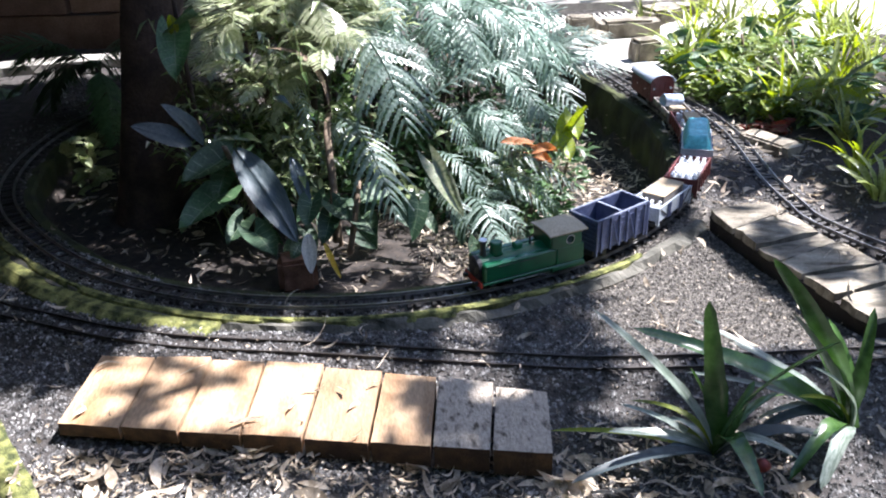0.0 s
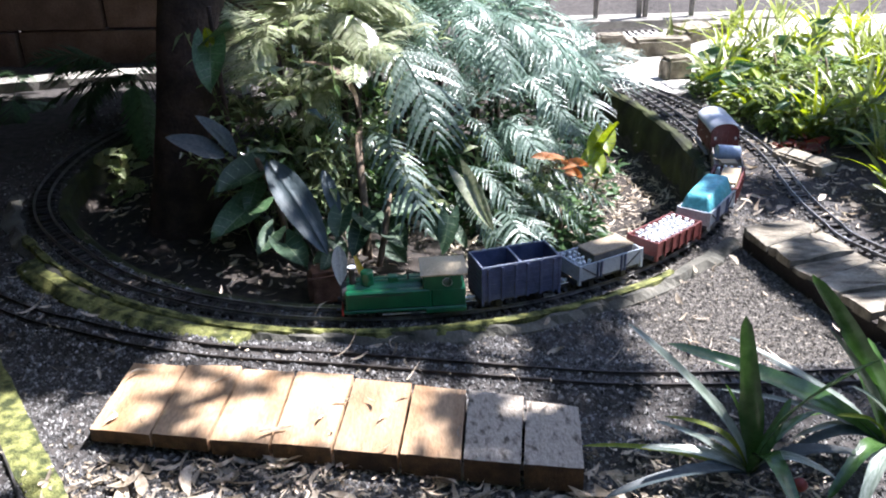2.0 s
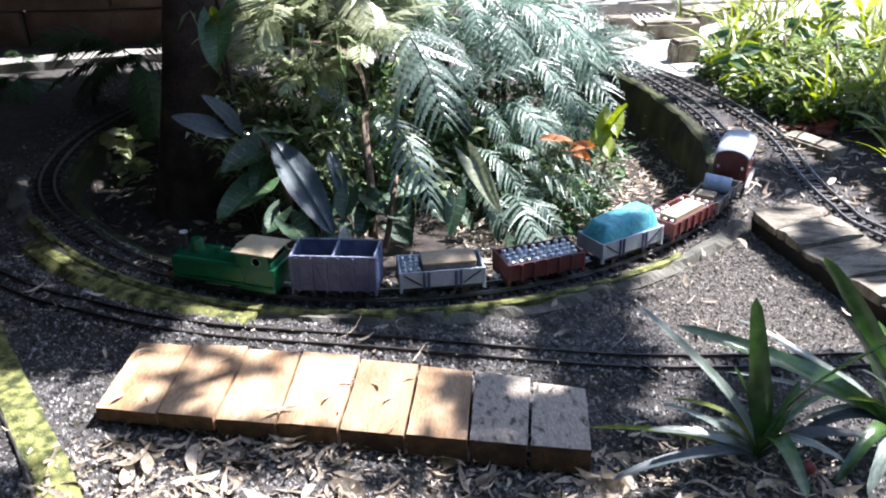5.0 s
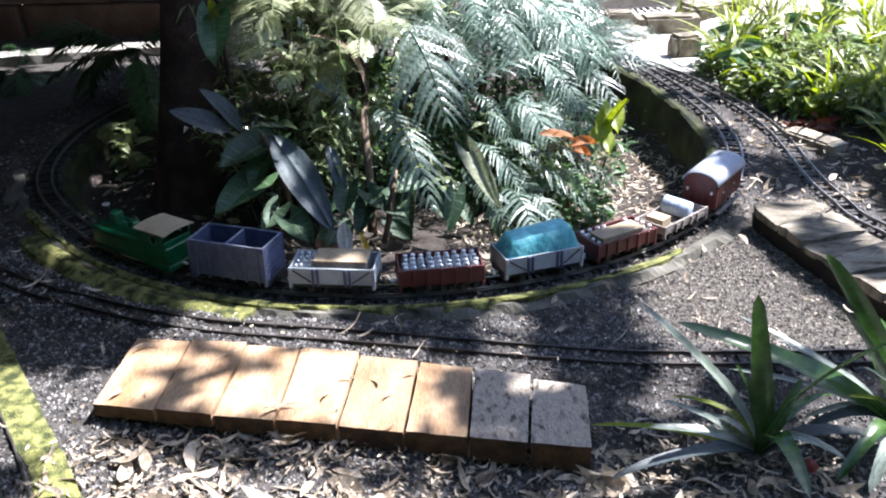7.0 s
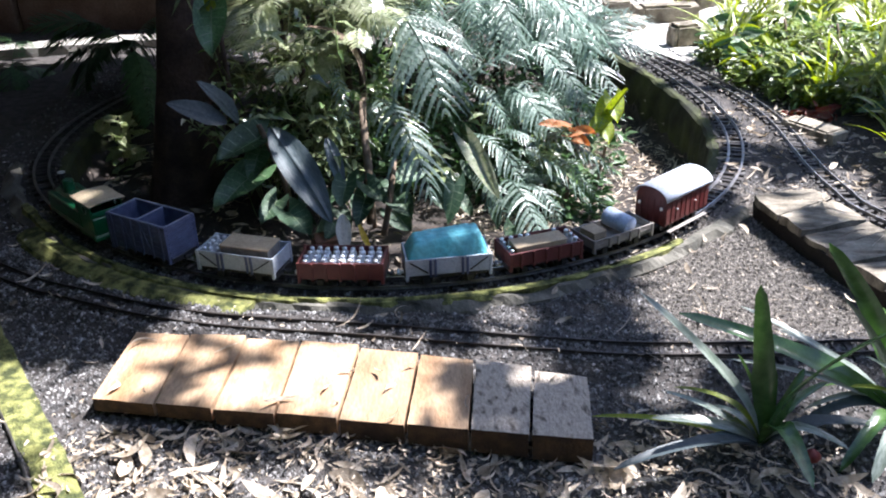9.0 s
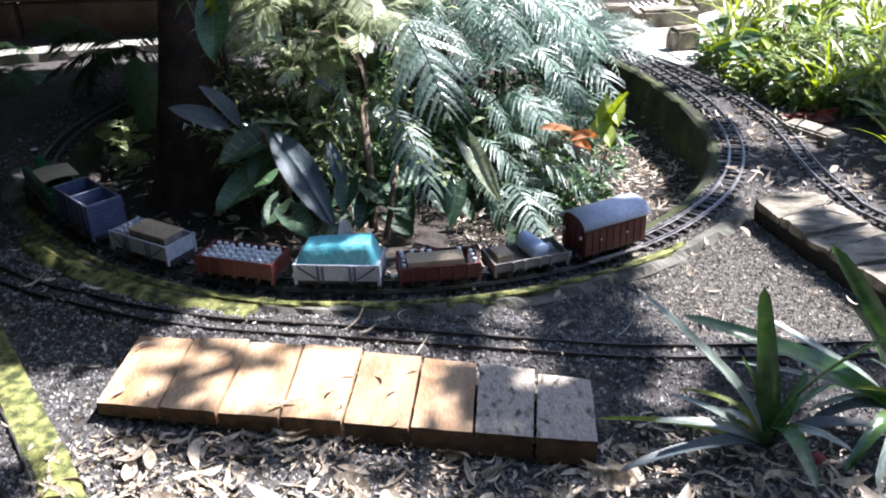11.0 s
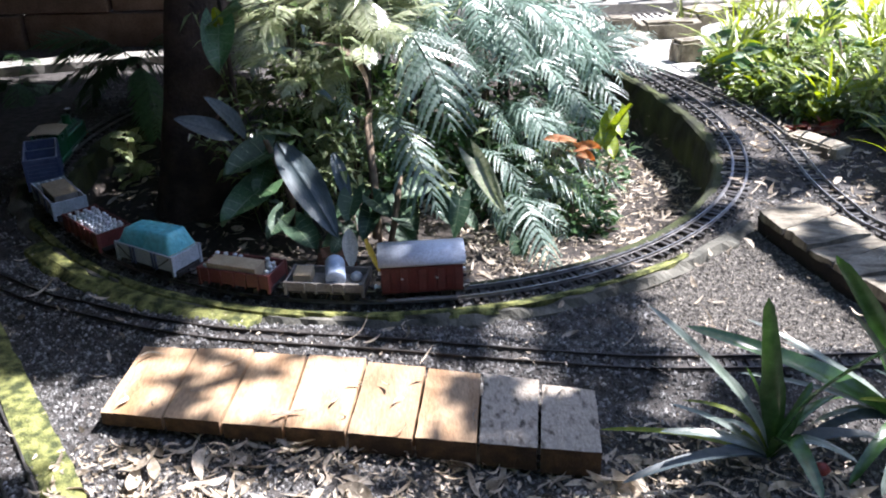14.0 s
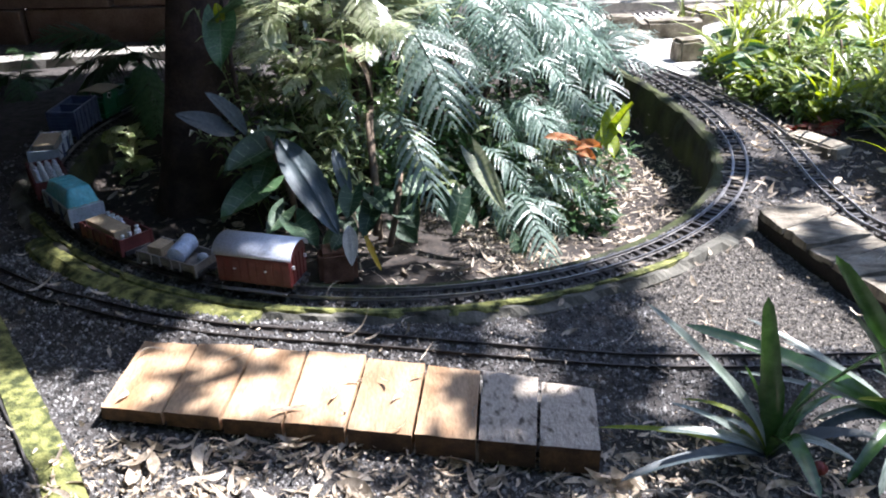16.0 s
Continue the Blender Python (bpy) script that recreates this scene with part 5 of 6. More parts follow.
strap(near_two, (0.884, 1.33, 0.0), (0.673, 1.46, 0.128), 0.030, 0.03, M_SHEENSTRAP)
strap(near_two, (0.884, 1.33, 0.0), (0.745, 1.36, 0.257), 0.032, 0.02, M_SHEENSTRAP, 40)
strap(near_two, (0.884, 1.33, 0.0), (0.585, 1.45, 0.072), 0.024, 0.03, M_SHEENSTRAP)
strap(near_two, (0.884, 1.33, 0.0), (0.719, 1.38, -0.007), 0.026, 0.05, M_SHEENSTRAP)
strap(near_two, (0.884, 1.33, 0.0), (0.676, 1.32, -0.013), 0.036, 0.06, M_DARKLEAF)
strap(near_two, (0.884, 1.33, 0.0), (0.781, 1.45, -0.006), 0.022, 0.04)
strap(near_two, (0.884, 1.33, 0.0), (0.84, 1.4, 0.212), 0.036, 0.02)
strap(near_two, (0.884, 1.33, 0.0), (0.784, 1.32, 0.154), 0.030, 0.03, M_SHEENSTRAP)
strap(near_two, (0.884, 1.33, 0.0), (0.711, 1.2, -0.006), 0.034, 0.06)
strap(near_two, (0.884, 1.33, 0.0), (0.92, 1.4, 0.235), 0.036, 0.02)
strap(near_two, (0.884, 1.33, 0.0), (0.753, 1.3, 0.106), 0.024, 0.03, M_LIME)
strap(near_two, (0.884, 1.33, 0.0), (0.765, 1.18, -0.016), 0.040, 0.05, M_SHEENSTRAP)
bud = part("flower", turned([(0.002, 0), (0.012, 0.006), (0.015, 0.014), (0.009, 0.022), (0.003, 0.025)], 10), M_REDLEAF, near_two, "small crimson flower", smooth=True)
bud.location = (0.653, 1.19, 0.028)


# leafy shoots that fill the bed between the trunk and the ferns
# glossy leaf whose pale second colour paints in glints
M_GLINT = mat("glossy_leaf_glint_toned", (0.06, 0.11, 0.03), (0.30, 0.34, 0.19), 0.24, scale=9, bump=0.1, fine=220, back=0.35, island=0.5, spec=0.8)


def leafy_shoots(count, seed, x_range, y_range, tall):
    rnd = random.Random(seed)
    verts, faces = [], []
    for _ in range(count):
        x, y = rnd.uniform(*x_range), rnd.uniform(*y_range)
        base = Vector((x, y, height(x, y) - 0.01))
        out = Vector((rnd.gauss(0, 0.1), rnd.gauss(-0.06, 0.08), rnd.uniform(*tall)))
        side = out.cross(Vector((rnd.gauss(0, 1), rnd.gauss(0, 1), 0))).normalized() * 0.002
        droop = Vector((out.x, out.y, -0.25 * out.z)) * 0.5
        line = [base + out * u + droop * u * u for u in (0, 0.25, 0.5, 0.75, 1)]
        for a, b in zip(line, line[1:]):
            i = len(verts)
            verts += [a - side, a + side, b + side, b - side]
            faces.append((i, i + 1, i + 2, i + 3))
        for k in range(16):
            u = 0.3 + 0.7 * k / 15
            p = base + out * u + droop * u * u
            a = k * 2.4 + rnd.uniform(-0.4, 0.4)
            d = Vector((math.cos(a), math.sin(a), rnd.uniform(-0.5, 0.5))).normalized()
            s = rnd.uniform(0.04, 0.085)
            w = d.cross(Vector((rnd.gauss(0, 0.4), rnd.gauss(0, 0.4), 1))).normalized() * s * rnd.uniform(0.10, 0.2)
            m, tip = p + d * s * 0.45 + Vector((0, 0, 0.006)), p + d * s - Vector((0, 0, s * 0.2))
            i = len(verts)
            verts += [p, m - w, m - Vector((0, 0, s * 0.06)), m + w, tip]
            faces += [(i, i + 2, i + 1), (i, i + 3, i + 2), (i + 1, i + 2, i + 4), (i + 2, i + 3, i + 4)]
    return tagged(new("undergrowth", mesh("undergrowth", verts, faces, M_GLINT, False)), "thin shoots with small glossy green leaves filling the bed", "undergrowth", kind="stuff")


leafy_shoots(46, 61, (-0.60, -0.22), (2.66, 3.05), (0.5, 0.85))
leafy_shoots(26, 63, (-0.60, -0.25), (2.60, 2.75), (0.30, 0.55))
leafy_shoots(22, 62, (-0.1, 0.5), (2.75, 3.2), (0.2, 0.5))

# right-hand bed of strap-leaved clumps
def lily_clump(c, count, size, seed, material, label, width=0.028):
    rnd = random.Random(seed)
    plant = thing("lily_clump", label, "plant", group="clumps in the sunny bed")
    for k in range(count):
        a = 2 * math.pi * (k + rnd.random()) / count
        s = size * rnd.uniform(0.65, 1.2)
        lean = rnd.uniform(0.3, 0.95)
        b = (c[0] + 0.02 * math.cos(a), c[1] + 0.02 * math.sin(a), c[2])
        tip = (c[0] + math.cos(a) * s * lean, c[1] + math.sin(a) * s * lean, c[2] + s * math.sqrt(max(0.05, 1 - lean * lean)) * rnd.uniform(0.5, 1))
        strap(plant, b, tip, width * rnd.uniform(0.7, 1.2), s * lean * 0.22, material, rnd.uniform(-30, 30))
    return plant


SUNNY = "clump of arching bright green strap leaves in the sunny bed"
rnd_bed = random.Random(77)
for k, (x, y) in enumerate([(1.34, 3.92), (1.40, 3.62), (1.47, 3.40), (1.60, 3.16), (1.62, 2.92), (1.55, 4.30), (1.62, 3.98), (1.70, 3.66), (1.78, 3.38), (1.52, 2.62), (1.50, 2.42),
                            (1.80, 4.66), (1.90, 4.30), (2.0, 3.94), (2.0, 3.55), (1.95, 3.10), (1.85, 2.75), (2.15, 4.75), (2.25, 4.3), (1.75, 5.05), (2.1, 5.2), (2.4, 4.9), (1.40, 4.10), (2.3, 3.7)]):
    lily_clump((x, y, height(x, y)), 15, rnd_bed.uniform(0.22, 0.40), 100 + k, M_LIME if k % 4 == 1 else M_STRAP_LIT, SUNNY, rnd_bed.uniform(0.014, 0.027))
for k, (x, y) in enumerate([(1.36, 3.72), (1.52, 3.78), (1.33, 4.02), (1.46, 3.28), (1.70, 4.15), (1.86, 3.85), (1.66, 3.0), (2.05, 4.5), (1.45, 4.2), (1.9, 3.3)]):
    plant = thing("leafy_ground_plant", "low leafy plant with small bright green leaves", "plant", group="clumps in the sunny bed")
    z = height(x, y)
    for j in range(22):
        a, s, h = rnd_bed.uniform(0, 6.28), rnd_bed.uniform(0.05, 0.09), rnd_bed.uniform(0.01, 0.16)
        bx, by = x + rnd_bed.uniform(-0.1, 0.1), y + rnd_bed.uniform(-0.1, 0.1)
        heart(plant, (bx, by, z + h), (bx + s * math.cos(a), by + s * math.sin(a), z + h + s * rnd_bed.uniform(-0.5, 0.5)), s * 0.6, M_LIME if j % 3 == 0 else M_LEAF, rnd_bed.uniform(-40, 40))
for k in range(22):
    x, y = rnd_bed.uniform(1.40, 2.5), rnd_bed.uniform(2.7, 5.2)
    lily_clump((x, y, height(x, y)), 15, rnd_bed.uniform(0.22, 0.38), 300 + k, M_LIME if k % 3 == 0 else M_STRAP_LIT, "tuft of slender yellow-green blades in the sunny bed", 0.013)
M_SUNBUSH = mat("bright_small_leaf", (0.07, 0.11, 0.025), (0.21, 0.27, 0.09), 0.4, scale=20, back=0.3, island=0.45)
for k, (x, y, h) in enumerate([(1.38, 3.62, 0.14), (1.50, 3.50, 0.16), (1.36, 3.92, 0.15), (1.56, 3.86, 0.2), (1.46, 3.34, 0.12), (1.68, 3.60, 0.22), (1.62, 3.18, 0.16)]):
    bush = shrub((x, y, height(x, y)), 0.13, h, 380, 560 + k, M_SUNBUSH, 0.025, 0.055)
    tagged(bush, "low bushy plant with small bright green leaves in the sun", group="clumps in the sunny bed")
for x, y in ((1.37, 3.13), (1.45, 3.09)):
    plant = thing("red_leaved_plant", "low crimson-leaved plant at the bed's edge", "plant", group="red edging plants")
    z = height(x, y)
    for j in range(16):
        a, s, h = rnd_bed.uniform(0, 6.28), rnd_bed.uniform(0.03, 0.05), rnd_bed.uniform(0.01, 0.06)
        bx, by = x + rnd_bed.uniform(-0.035, 0.035), y + rnd_bed.uniform(-0.035, 0.035)
        heart(plant, (bx, by, z + h), (bx + s * math.cos(a), by + s * math.sin(a), z + h + s * rnd_bed.uniform(-0.3, 0.5)), s * 0.6, M_REDLEAF, rnd_bed.uniform(-40, 40))


# ---- background ----
M_WALLBROWN = mat("brown_retaining_board", (0.09, 0.055, 0.04), (0.15, 0.10, 0.075), 0.85, scale=8, bump=0.5, fine=80, per_object=0.2)
wall = thing("timber_wall", "dark brown timber retaining wall behind the bed", "wall", kind="structure")
for row in range(4):
    for col in range(4):
        x = -4.4 + col * 1.05 + (0.5 if row % 2 else 0)
        b = part("board", box(0, 0, 0, 1.04, 0.08, 0.192, 0.006), M_WALLBROWN, wall)
        b.matrix_basis = pose(x, 4.95 + 0.01 * (row % 2), -0.04 + row * 0.2, 0, 0, -2)
ledge = solid("ledge", sweep([tuple(p) for p in spline([(-4.2, 3.90), (-2.6, 4.22), (-1.7, 4.42), (-0.9, 4.55)], 0.06)], [(-0.16, -0.08), (-0.16, 0.014), (-0.03, 0.012), (-0.02, -0.08)], wobble=0.012), M_CONCRETE,
              "pale stone ledge in front of the timber wall", "ledge", kind="structure")
# unseen fences added round the garden to hold back skylight
for name, x0, y0, x1, y1 in (("wall_west", -5.2, -4.0, -5.0, 8.2), ("wall_east", 5.0, -4.0, 5.2, 8.2), ("wall_south", -5.2, -4.2, 5.2, -4.0)):
    solid(name, box(x0, y0, -0.1, x1, y1, 2.4, 0.01), M_WALLBROWN, "dark timber fence added out of view", "fence", kind="structure")
back_wall = solid("wall_back", box(-12, 8.2, -0.1, 12, 8.4, 2.2, 0.01), M_WALLBROWN, "dark timber fence added out of view", "fence", kind="structure")


M_CLAYBROWN = mat("clay_brown_lump", (0.13, 0.055, 0.03), (0.24, 0.12, 0.07), 0.85, scale=25, bump=0.5)


def boulder(name, label, c, size, seed, turn=0.0, material=None):
    bm = bmesh.new()
    bmesh.ops.create_cube(bm, size=1.0)
    bmesh.ops.bevel(bm, geom=bm.edges[:], offset=0.12, segments=2, affect="EDGES")
    bmesh.ops.subdivide_edges(bm, edges=bm.edges[:], cuts=1)
    for v in bm.verts:
        d = noise.noise(v.co * 2.2 + Vector((seed, 0, 0))) * 0.14 + noise.noise(v.co * 6 + Vector((0, seed, 0))) * 0.05
        v.co = Vector((v.co.x * size[0], v.co.y * size[1], (v.co.z + 0.4) * size[2])) * (1 + d)
    ob = solid(name, bm, material or M_STONE, label, "stone", group="stones along the line")
    ob.matrix_basis = pose(*c, 0, 0, turn)
    return ob


boulder("stone", "flat brown edging stone beside the track", (1.27, 4.80, -0.03), (0.34, 0.14, 0.10), 1, 4)
boulder("stone", "blocky edging stone in deep shade beside the track", (1.23, 4.27, -0.03), (0.14, 0.10, 0.12), 2, 15)
boulder("stone", "dark flat stone beside the track", (0.80, 4.60, -0.03), (0.24, 0.12, 0.08), 3, -40, M_BARK)
boulder("stone", "pale rounded edging stone in the sun", (1.55, 5.05, -0.03), (0.3, 0.2, 0.11), 4, 20)
boulder("stone", "pale rounded edging stone in the sun", (1.02, 4.62, -0.03), (0.2, 0.14, 0.07), 5, 35)
boulder("stone", "small stone in the gravel beside the points", (1.36, 2.96, -0.03), (0.10, 0.22, 0.05), 6, 30)
boulder("stone", "pale rounded edging stone in the sun", (1.05, 5.0, -0.03), (0.16, 0.12, 0.08), 7, 0)
# boulder shape stands in for an unclear clay-brown object
boulder("stone", "rust-brown lump standing in for a clay-coloured object under the leaves", (-0.31, 2.27, -0.13), (0.11, 0.08, 0.10), 8, 10, M_CLAYBROWN)
beam = thing("station_platform", "pale grey model station platform with posts", "platform")
part("deck", box(0.62, 5.42, -0.03, 2.3, 5.62, 0.035, 0.006), M_CONCRETE, beam)
for x in (0.75, 1.05, 1.32, 1.36, 1.65, 1.95):
    part("post", box(x - 0.014, 5.50, 0.035, x + 0.014, 5.53, 0.34, 0.003), M_GREYWOOD, beam)
part("rail_bar", box(0.66, 5.505, 0.22, 2.2, 5.525, 0.24, 0.002), M_GREYWOOD, beam)
railway([tuple(p) for p in spline([(-0.2, 5.18), (0.7, 5.26), (1.3, 5.34), (2.4, 5.46)], 0.03)], "garden railway line past the model platform")


# ---- loose stuff ----
def scatter_stones(count, seed, grit=False):
    rnd = random.Random(seed)
    verts, faces = [], []
    tries = 0
    while count and tries < 200000:
        tries += 1
        near = rnd.random() < 0.75
        x, y = (rnd.uniform(-1.25, 1.3), 1.05 + 1.5 * rnd.random() ** 1.2) if near else (rnd.uniform(-1.6, 1.5), rnd.uniform(2.0, 4.6))
        bare = rnd.random() < 1.3 * in_grit(x, y)
        if inside(x, y) > -0.012 or y > 4.0 and x > 0.4 or bare != grit:
            continue
        s = 0.0018 + 0.0028 * rnd.random() if grit else 0.0018 + 0.0044 * rnd.random() ** 1.7 * (1.0 if near else 1.2)
        z = height(x, y) + s * 0.25
        i = len(verts)
        a, q = rnd.uniform(0, 6.28), rnd.uniform(0.6, 1.4)
        c, sn = math.cos(a), math.sin(a)
        for dx, dy, dz in ((1, 0, 0.1), (0, 1, -0.1), (-1, 0, 0.1), (0, -1, 0), (0.2, 0.1, 0.9), (0, 0, -0.9)):
            dx, dy = dx * q + rnd.uniform(-0.3, 0.3), dy + rnd.uniform(-0.3, 0.3)
            verts.append((x + s * (dx * c - dy * sn), y + s * (dx * sn + dy * c), z + s * (dz + rnd.uniform(-0.2, 0.2))))
        faces += [(i, i + 1, i + 4), (i + 1, i + 2, i + 4), (i + 2, i + 3, i + 4), (i + 3, i, i + 4), (i + 1, i, i + 5), (i + 2, i + 1, i + 5), (i + 3, i + 2, i + 5), (i, i + 3, i + 5)]
        count -= 1
    if grit:
        return tagged(new("grit", mesh("grit", verts, faces, M_GRITSTONE, False)), "fine brown grit lightened for the sun patch beside the stone platform", "gravel", kind="stuff")
    return tagged(new("gravel", mesh("gravel", verts, faces, M_GRAVEL, False)), "dark grey crushed gravel lying round the tracks", "gravel", kind="stuff")


scatter_stones(64000, 5)
scatter_stones(15000, 6, True)


def leaf_litter(name, label, count, seed, place, lo, hi, material, slim=0.17, level=None):
    rnd = random.Random(seed)
    verts, faces = [], []
    while count:
        x, y = place(rnd)
        floor = height(x, y) if level is None else level
        z = floor + 0.004 + rnd.random() ** 2 * (0.018 if level is None else 0.003)
        s, a = rnd.uniform(lo, hi), rnd.uniform(0, 6.28)
        bend, curl, tilt, roll = rnd.gauss(0, 1.1), rnd.uniform(-0.4, 1.0), rnd.uniform(-0.4, 0.4), rnd.uniform(-1.1, 1.1)
        w = s * slim * rnd.uniform(0.6, 1.5)
        i = len(verts)
        n = 5
        for k in range(n + 1):
            u = k / n - 0.5
            ww = w * (0.08 + math.sin(math.pi * k / n) ** 0.8) * 0.5
            cx, cy = s * u, s * bend * (u * u - 0.1) * 0.7
            cz = s * (curl * (u * u) + tilt * u)
            for q in (-1, 0, 1):
                px, py = cx, cy + q * ww
                pz = cz + abs(q) * ww * 0.3 + q * ww * roll
                verts.append((x + px * math.cos(a) - py * math.sin(a), y + px * math.sin(a) + py * math.cos(a), max(z + pz, floor + 0.001)))
        for k in range(n):
            for q in range(2):
                b = i + k * 3 + q
                faces.append((b, b + 1, b + 4, b + 3))
        count -= 1
    return tagged(new(name, mesh(name, verts, faces, material)), label, "leaf litter", kind="stuff")


def at_front(r):
    return r.uniform(-0.75, 0.75), 0.98 + 0.42 * r.random()


def in_bed(r):
    while True:
        x, y = r.uniform(0.05, 1.05), r.uniform(2.05, 3.7)
        if inside(x, y) > 0.01:
            return x, y


def anywhere(r):
    return r.uniform(-1.3, 1.5), 1.3 + 2.2 * r.random()


def by_side(r):
    return r.uniform(0.95, 1.55), r.uniform(2.35, 3.3)


def in_shade(r):
    while True:
        x, y = r.uniform(-1.2, 0.1), r.uniform(1.95, 3.2)
        if inside(x, y) > 0.0:
            return x, y


leaf_litter("fallen_leaves", "curled dry pale brown leaves before the platform", 620, 1, at_front, 0.02, 0.07, M_LITTER, 0.13)
leaf_litter("fallen_leaves", "broad crumpled dry leaves before the platform", 110, 14, at_front, 0.04, 0.085, M_LITTER, 0.30)
leaf_litter("leaf_crumbs", "fine pale crumbs of dry leaf over the gravel", 2600, 15, at_front, 0.006, 0.018, M_LITTER, 0.28)
leaf_litter("fallen_leaves", "curled dry pale brown leaves on the mulch", 1500, 2, in_bed, 0.018, 0.07, M_LITTER, 0.11)
leaf_litter("leaf_crumbs", "fine pale crumbs of dry leaf over the mulch", 1800, 16, in_bed, 0.006, 0.018, M_LITTER, 0.25)
leaf_litter("fallen_leaves", "scattered dry leaves on the gravel", 380, 3, anywhere, 0.015, 0.055, M_LITTER)
leaf_litter("leaf_crumbs", "fine pale crumbs of dry leaf between the tracks", 1500, 17, anywhere, 0.005, 0.014, M_LITTER, 0.3)
leaf_litter("fallen_leaves", "scattered dry leaves between the tracks", 240, 4, by_side, 0.02, 0.06, M_LITTER)
leaf_litter("fallen_leaves", "dry leaves in the shade under the plants", 300, 6, in_shade, 0.02, 0.06, M_LITTER)


def on_planks(r):
    u, w = r.random(), r.random()
    return -0.68 + 0.96 * u, 1.45 - 0.17 * u + 0.2 * w


leaf_litter("twigs", "thin pale twigs and leaf stalks on the gravel", 110, 12, anywhere, 0.04, 0.11, M_LITTER, 0.045)


def on_flags(r):
    u, w = r.random(), r.random()
    return 0.94 + 0.12 * u + 0.18 * w, 2.28 - 0.55 * u + 0.06 * w


leaf_litter("twigs", "thin pale twigs lying on the flagstones", 14, 18, on_flags, 0.04, 0.12, M_LITTER, 0.05, 0.050)
leaf_litter("fallen_leaves", "few dry leaves lying on the boards", 16, 8, on_planks, 0.025, 0.07, M_LITTER, 0.12, 0.0235)


# ---- tree crowns and a hedge added out of view to cast shade ----
M_CANOPY = mat("canopy_leaf", (0.035, 0.075, 0.02), (0.06, 0.12, 0.03), 0.5, scale=3, back=0.15, island=0.3)


def shade(x, y):
    """How closed the canopy is over the sun's way to a place on the ground: 0 open, 1 closed."""
    # hand-set zones: the shade wanted on the ground decides where leaves go
    v = 0.06
    edge = -0.70 - 0.38 * smoothstep(2.45, 2.62, y)
    v = max(v, 0.96 * (1 - smoothstep(edge, edge + 0.2, x)) * smoothstep(1.88, 2.02, y + 0.05 * x))
    v = max(v, 0.98 * (1 - smoothstep(-0.74, -0.60, x)) * smoothstep(1.76, 1.86, y) * (1 - smoothstep(2.2, 2.4, y)))
    v = max(v, 0.93 * (1 - smoothstep(0.2, 0.45, x)) * smoothstep(1.88, 1.95, y) * (1 - smoothstep(2.16, 2.30, y)))
    v = max(v, 0.58 * smoothstep(-0.75, -0.6, x) * (1 - smoothstep(0.05, 0.2, x)) * smoothstep(2.1, 2.2, y) * (1 - smoothstep(2.34, 2.44, y)))
    v = max(v, 0.30 * (1 - smoothstep(1.75, 1.95, y)))
    v = max(v, 0.46 * smoothstep(-0.12, 0.06, x) * (1 - smoothstep(0.60, 0.70, x)) * smoothstep(1.4, 1.5, y) * (1 - smoothstep(1.95, 2.15, y)))
    v = max(v, 0.70 * smoothstep(-0.45, -0.25, x) * (1 - smoothstep(0.15, 0.30, x)) * smoothstep(1.68, 1.74, y) * (1 - smoothstep(1.82, 1.88, y)))
    v = max(v, 0.62 * smoothstep(0.93, 1.0, x) * (1 - smoothstep(1.08, 1.18, x)) * smoothstep(1.75, 1.9, y) * (1 - smoothstep(2.4, 2.5, y)))
    v = max(v, 0.43 * smoothstep(-0.06, 0.06, x) * (1 - smoothstep(0.45, 0.55, x)) * (1 - smoothstep(1.6, 1.75, y)))
    if x > 0.40 and y < 1.5:
        v = max(v, 0.42)
    elif x < -0.15 and y < 1.62:
        v = 0.10 + 0.04 * (1 - smoothstep(1.34, 1.44, y))
    v = max(v, 0.30 * smoothstep(0.3, 0.4, x) * (1 - smoothstep(1.15, 1.3, x)) * smoothstep(2.15, 2.3, y) * (1 - smoothstep(3.1, 3.4, y)))
    front = 1.335 - 0.17 * (x + 0.68) / 0.96
    if -0.62 < x < 0.34 and front + 0.045 < y < front + 0.10:
        v = 0.62
    v = max(v, 0.72 * (1 - smoothstep(-0.72, -0.6, x)) * smoothstep(1.60, 1.68, y) * (1 - smoothstep(1.8, 1.9, y)))
    if 0.70 < x < 1.0 and 1.6 < y < 2.0:
        v = 0.05
    if x > 1.2 and y > 2.6 or y > 3.9 and x > 0.2:
        v = 0.05
    if x > 1.42 and 2.1 < y < 3.2:
        v = 0.85
    if x < -1.2 and abs(y - 4.51 - 0.21 * (x + 1.7)) < 0.26 or math.hypot(x + 1.14, y - 3.1) < 0.10:
        v = 0.0
    return v


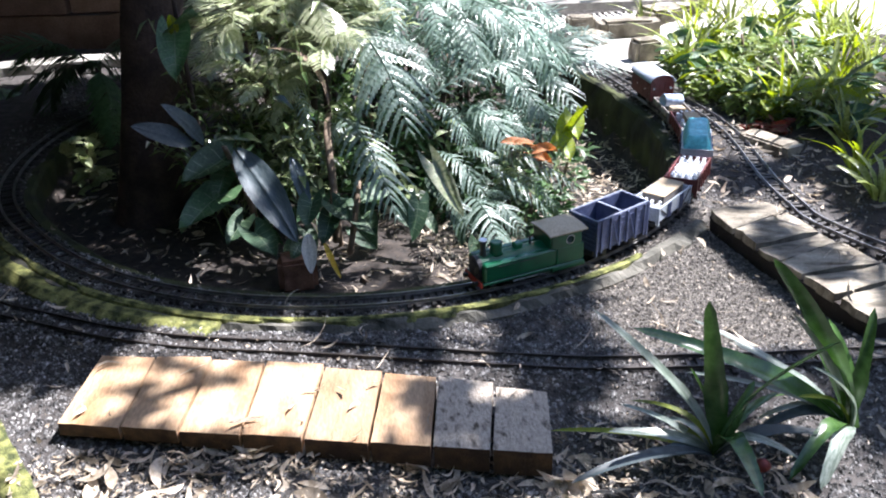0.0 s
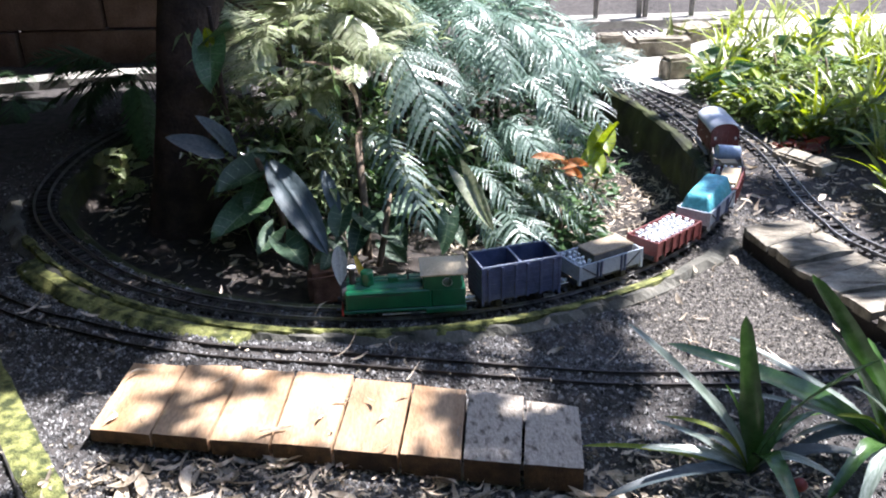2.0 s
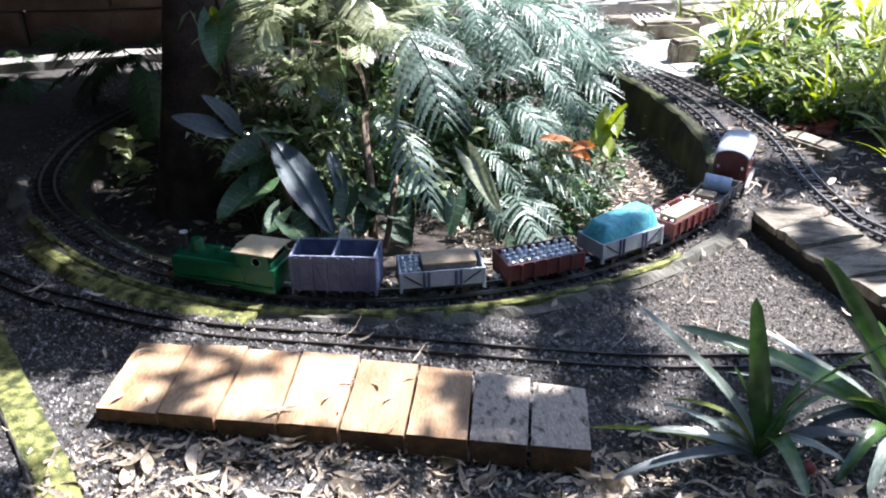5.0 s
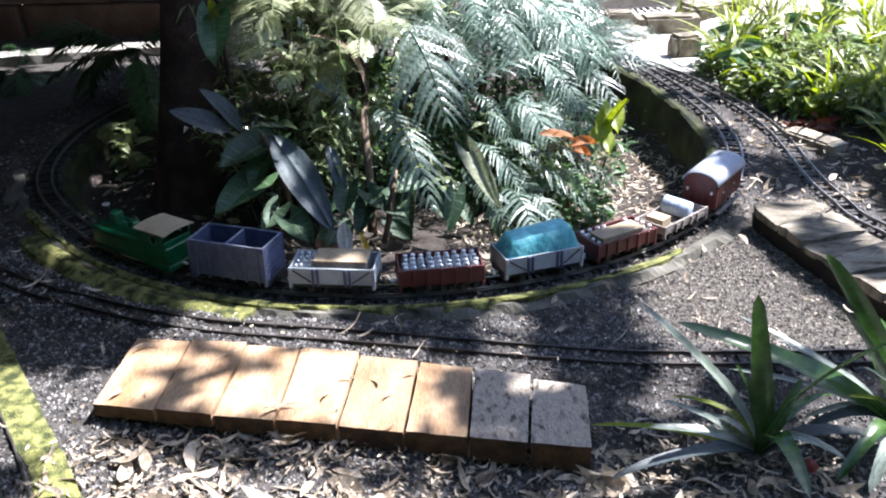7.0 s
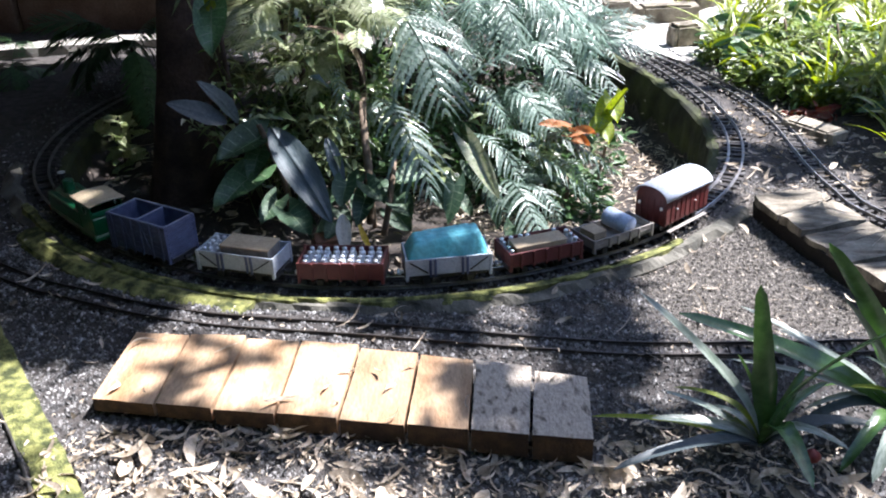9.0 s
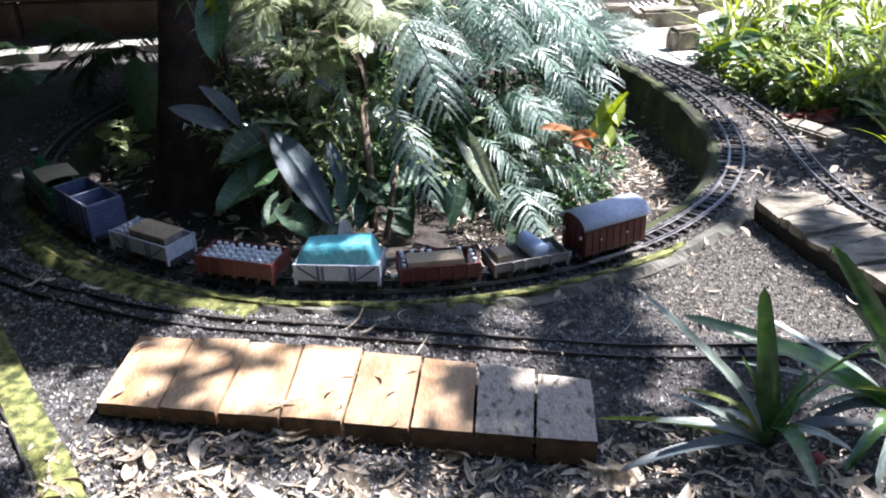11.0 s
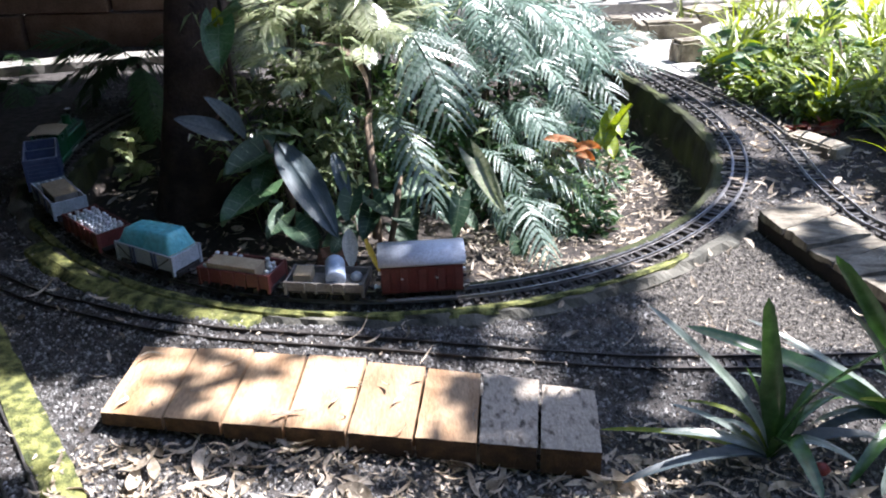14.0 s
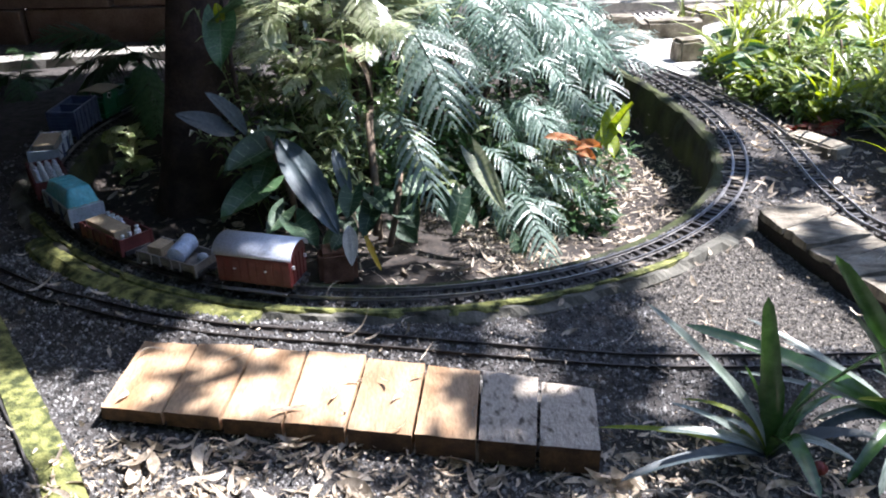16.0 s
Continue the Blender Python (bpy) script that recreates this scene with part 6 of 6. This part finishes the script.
def canopy_mesh(count, seed, zone):
    rnd = random.Random(seed)
    verts, faces = [], []
    made = 0
    while made < count:
        gx, gy = rnd.uniform(*zone[0]), rnd.uniform(*zone[1])
        n1 = 0.5 + 0.5 * noise.noise((gx * 4.2, gy * 4.2, 11)) * 1.6 + 0.30 * noise.noise((gx * 11, gy * 11, 4))
        # leaves are added only where shade() wants the sun blocked
        if n1 > shade(gx, gy) * 1.25 - 0.05:
            made += 0.12
            continue
        z = rnd.uniform(3.0, 4.6)
        c = Vector((gx, gy, 0)) + SUN_DIR * (z / SUN_DIR.z)
        nrm = (SUN_DIR + Vector((rnd.gauss(0, 0.5), rnd.gauss(0, 0.5), rnd.gauss(0, 0.5)))).normalized()
        t = nrm.cross(Vector((rnd.gauss(0, 1), rnd.gauss(0, 1), rnd.gauss(0, 1)))).normalized()
        b = nrm.cross(t)
        s, w = rnd.uniform(0.05, 0.11), rnd.uniform(0.016, 0.034)
        i = len(verts)
        verts += [c - t * s, c - b * w, c + b * w, c + t * s]
        faces += [(i, i + 1, i + 3, i + 2)]
        made += 1
    return mesh("crown", verts, faces, M_CANOPY, False)


def unseen_hedge():
    """Dense unseen foliage added behind the viewer to cut the skylight from that side."""
    rnd = random.Random(44)
    verts, faces = [], []
    for _ in range(9000):
        c = Vector((rnd.uniform(-4.6, 4.6), rnd.uniform(-3.8, -1.2), rnd.uniform(0.0, 3.2)))
        t = Vector((rnd.gauss(0, 1), rnd.gauss(0, 1), rnd.gauss(0, 1))).normalized()
        b = t.cross(Vector((rnd.gauss(0, 1), rnd.gauss(0, 1), rnd.gauss(0, 1)))).normalized()
        s, w = rnd.uniform(0.08, 0.16), rnd.uniform(0.04, 0.08)
        i = len(verts)
        verts += [c - t * s, c - b * w, c + b * w, c + t * s]
        faces.append((i, i + 1, i + 3, i + 2))
    return tagged(new("hedge", mesh("hedge", verts, faces, M_CANOPY, False)), "tall dense hedge added out of view to cut skylight", "hedge", kind="stuff")


unseen_hedge()
# tree added out of view as a sun blocker; its place is invented
shade_tree = thing("tree", "unseen leafy tree added so that its crown shades the garden", "tree")
zs = np.linspace(-0.1, 4.4, 24)
part("trunk", trunk_mesh([(3.6 + 0.04 * z, 4.2 - 0.10 * z, z) for z in zs], [0.16 - 0.02 * z for z in zs]), M_BARK, shade_tree, smooth=True)
stem(shade_tree, [(3.75, 3.8, 3.2), (3.6, 3.0, 3.9), (3.5, 2.2, 4.3)], 0.04, 0.012, M_BARK, "limb")
stem(shade_tree, [(3.72, 3.85, 2.9), (3.0, 4.6, 3.6), (1.6, 5.2, 4.1)], 0.06, 0.02, M_BARK, "limb")
part("crown", canopy_mesh(16000, 9, ((-2.6, 2.6), (0.7, 5.6))), M_CANOPY, shade_tree, "open leafy crown shaped to cast the wanted dapples")


def crown_mesh(count, seed):
    """Unseen low boughs added over the trunk's side of the garden to darken it."""
    rnd = random.Random(seed)
    verts, faces = [], []
    for _ in range(count):
        c = Vector((rnd.uniform(-4.4, -0.5), rnd.uniform(-1.0, 6.4), 0))
        c.z = rnd.uniform(1.35 if c.x > -1.2 or c.y < 2.0 else 1.2, 2.6)
        g = c - SUN_DIR * (c.z / SUN_DIR.z)
        # gaps let the sun through to the ledge and the variegated shrub
        if g.x < -1.2 and abs(g.y - 4.51 - 0.21 * (g.x + 1.7)) < 0.26 or math.hypot(g.x + 1.14, g.y - 3.1) < 0.12:
            continue
        t = Vector((rnd.gauss(0, 1), rnd.gauss(0, 1), rnd.gauss(0, 0.4))).normalized()
        b = t.cross(Vector((rnd.gauss(0, 0.4), rnd.gauss(0, 0.4), 1))).normalized()
        s, w = rnd.uniform(0.07, 0.14), rnd.uniform(0.025, 0.05)
        i = len(verts)
        verts += [c - t * s, c - b * w, c + b * w, c + t * s]
        faces.append((i, i + 1, i + 3, i + 2))
    return mesh("crown", verts, faces, M_CANOPY, False)


part("crown", crown_mesh(27000, 10), M_CANOPY, tree, "dense leafy crown added out of view to cut skylight")
stem(tree, [(-0.90, 2.9, 1.7), (-1.8, 3.4, 2.1), (-2.9, 4.2, 2.2)], 0.05, 0.02, M_BARK, "limb")


motions()
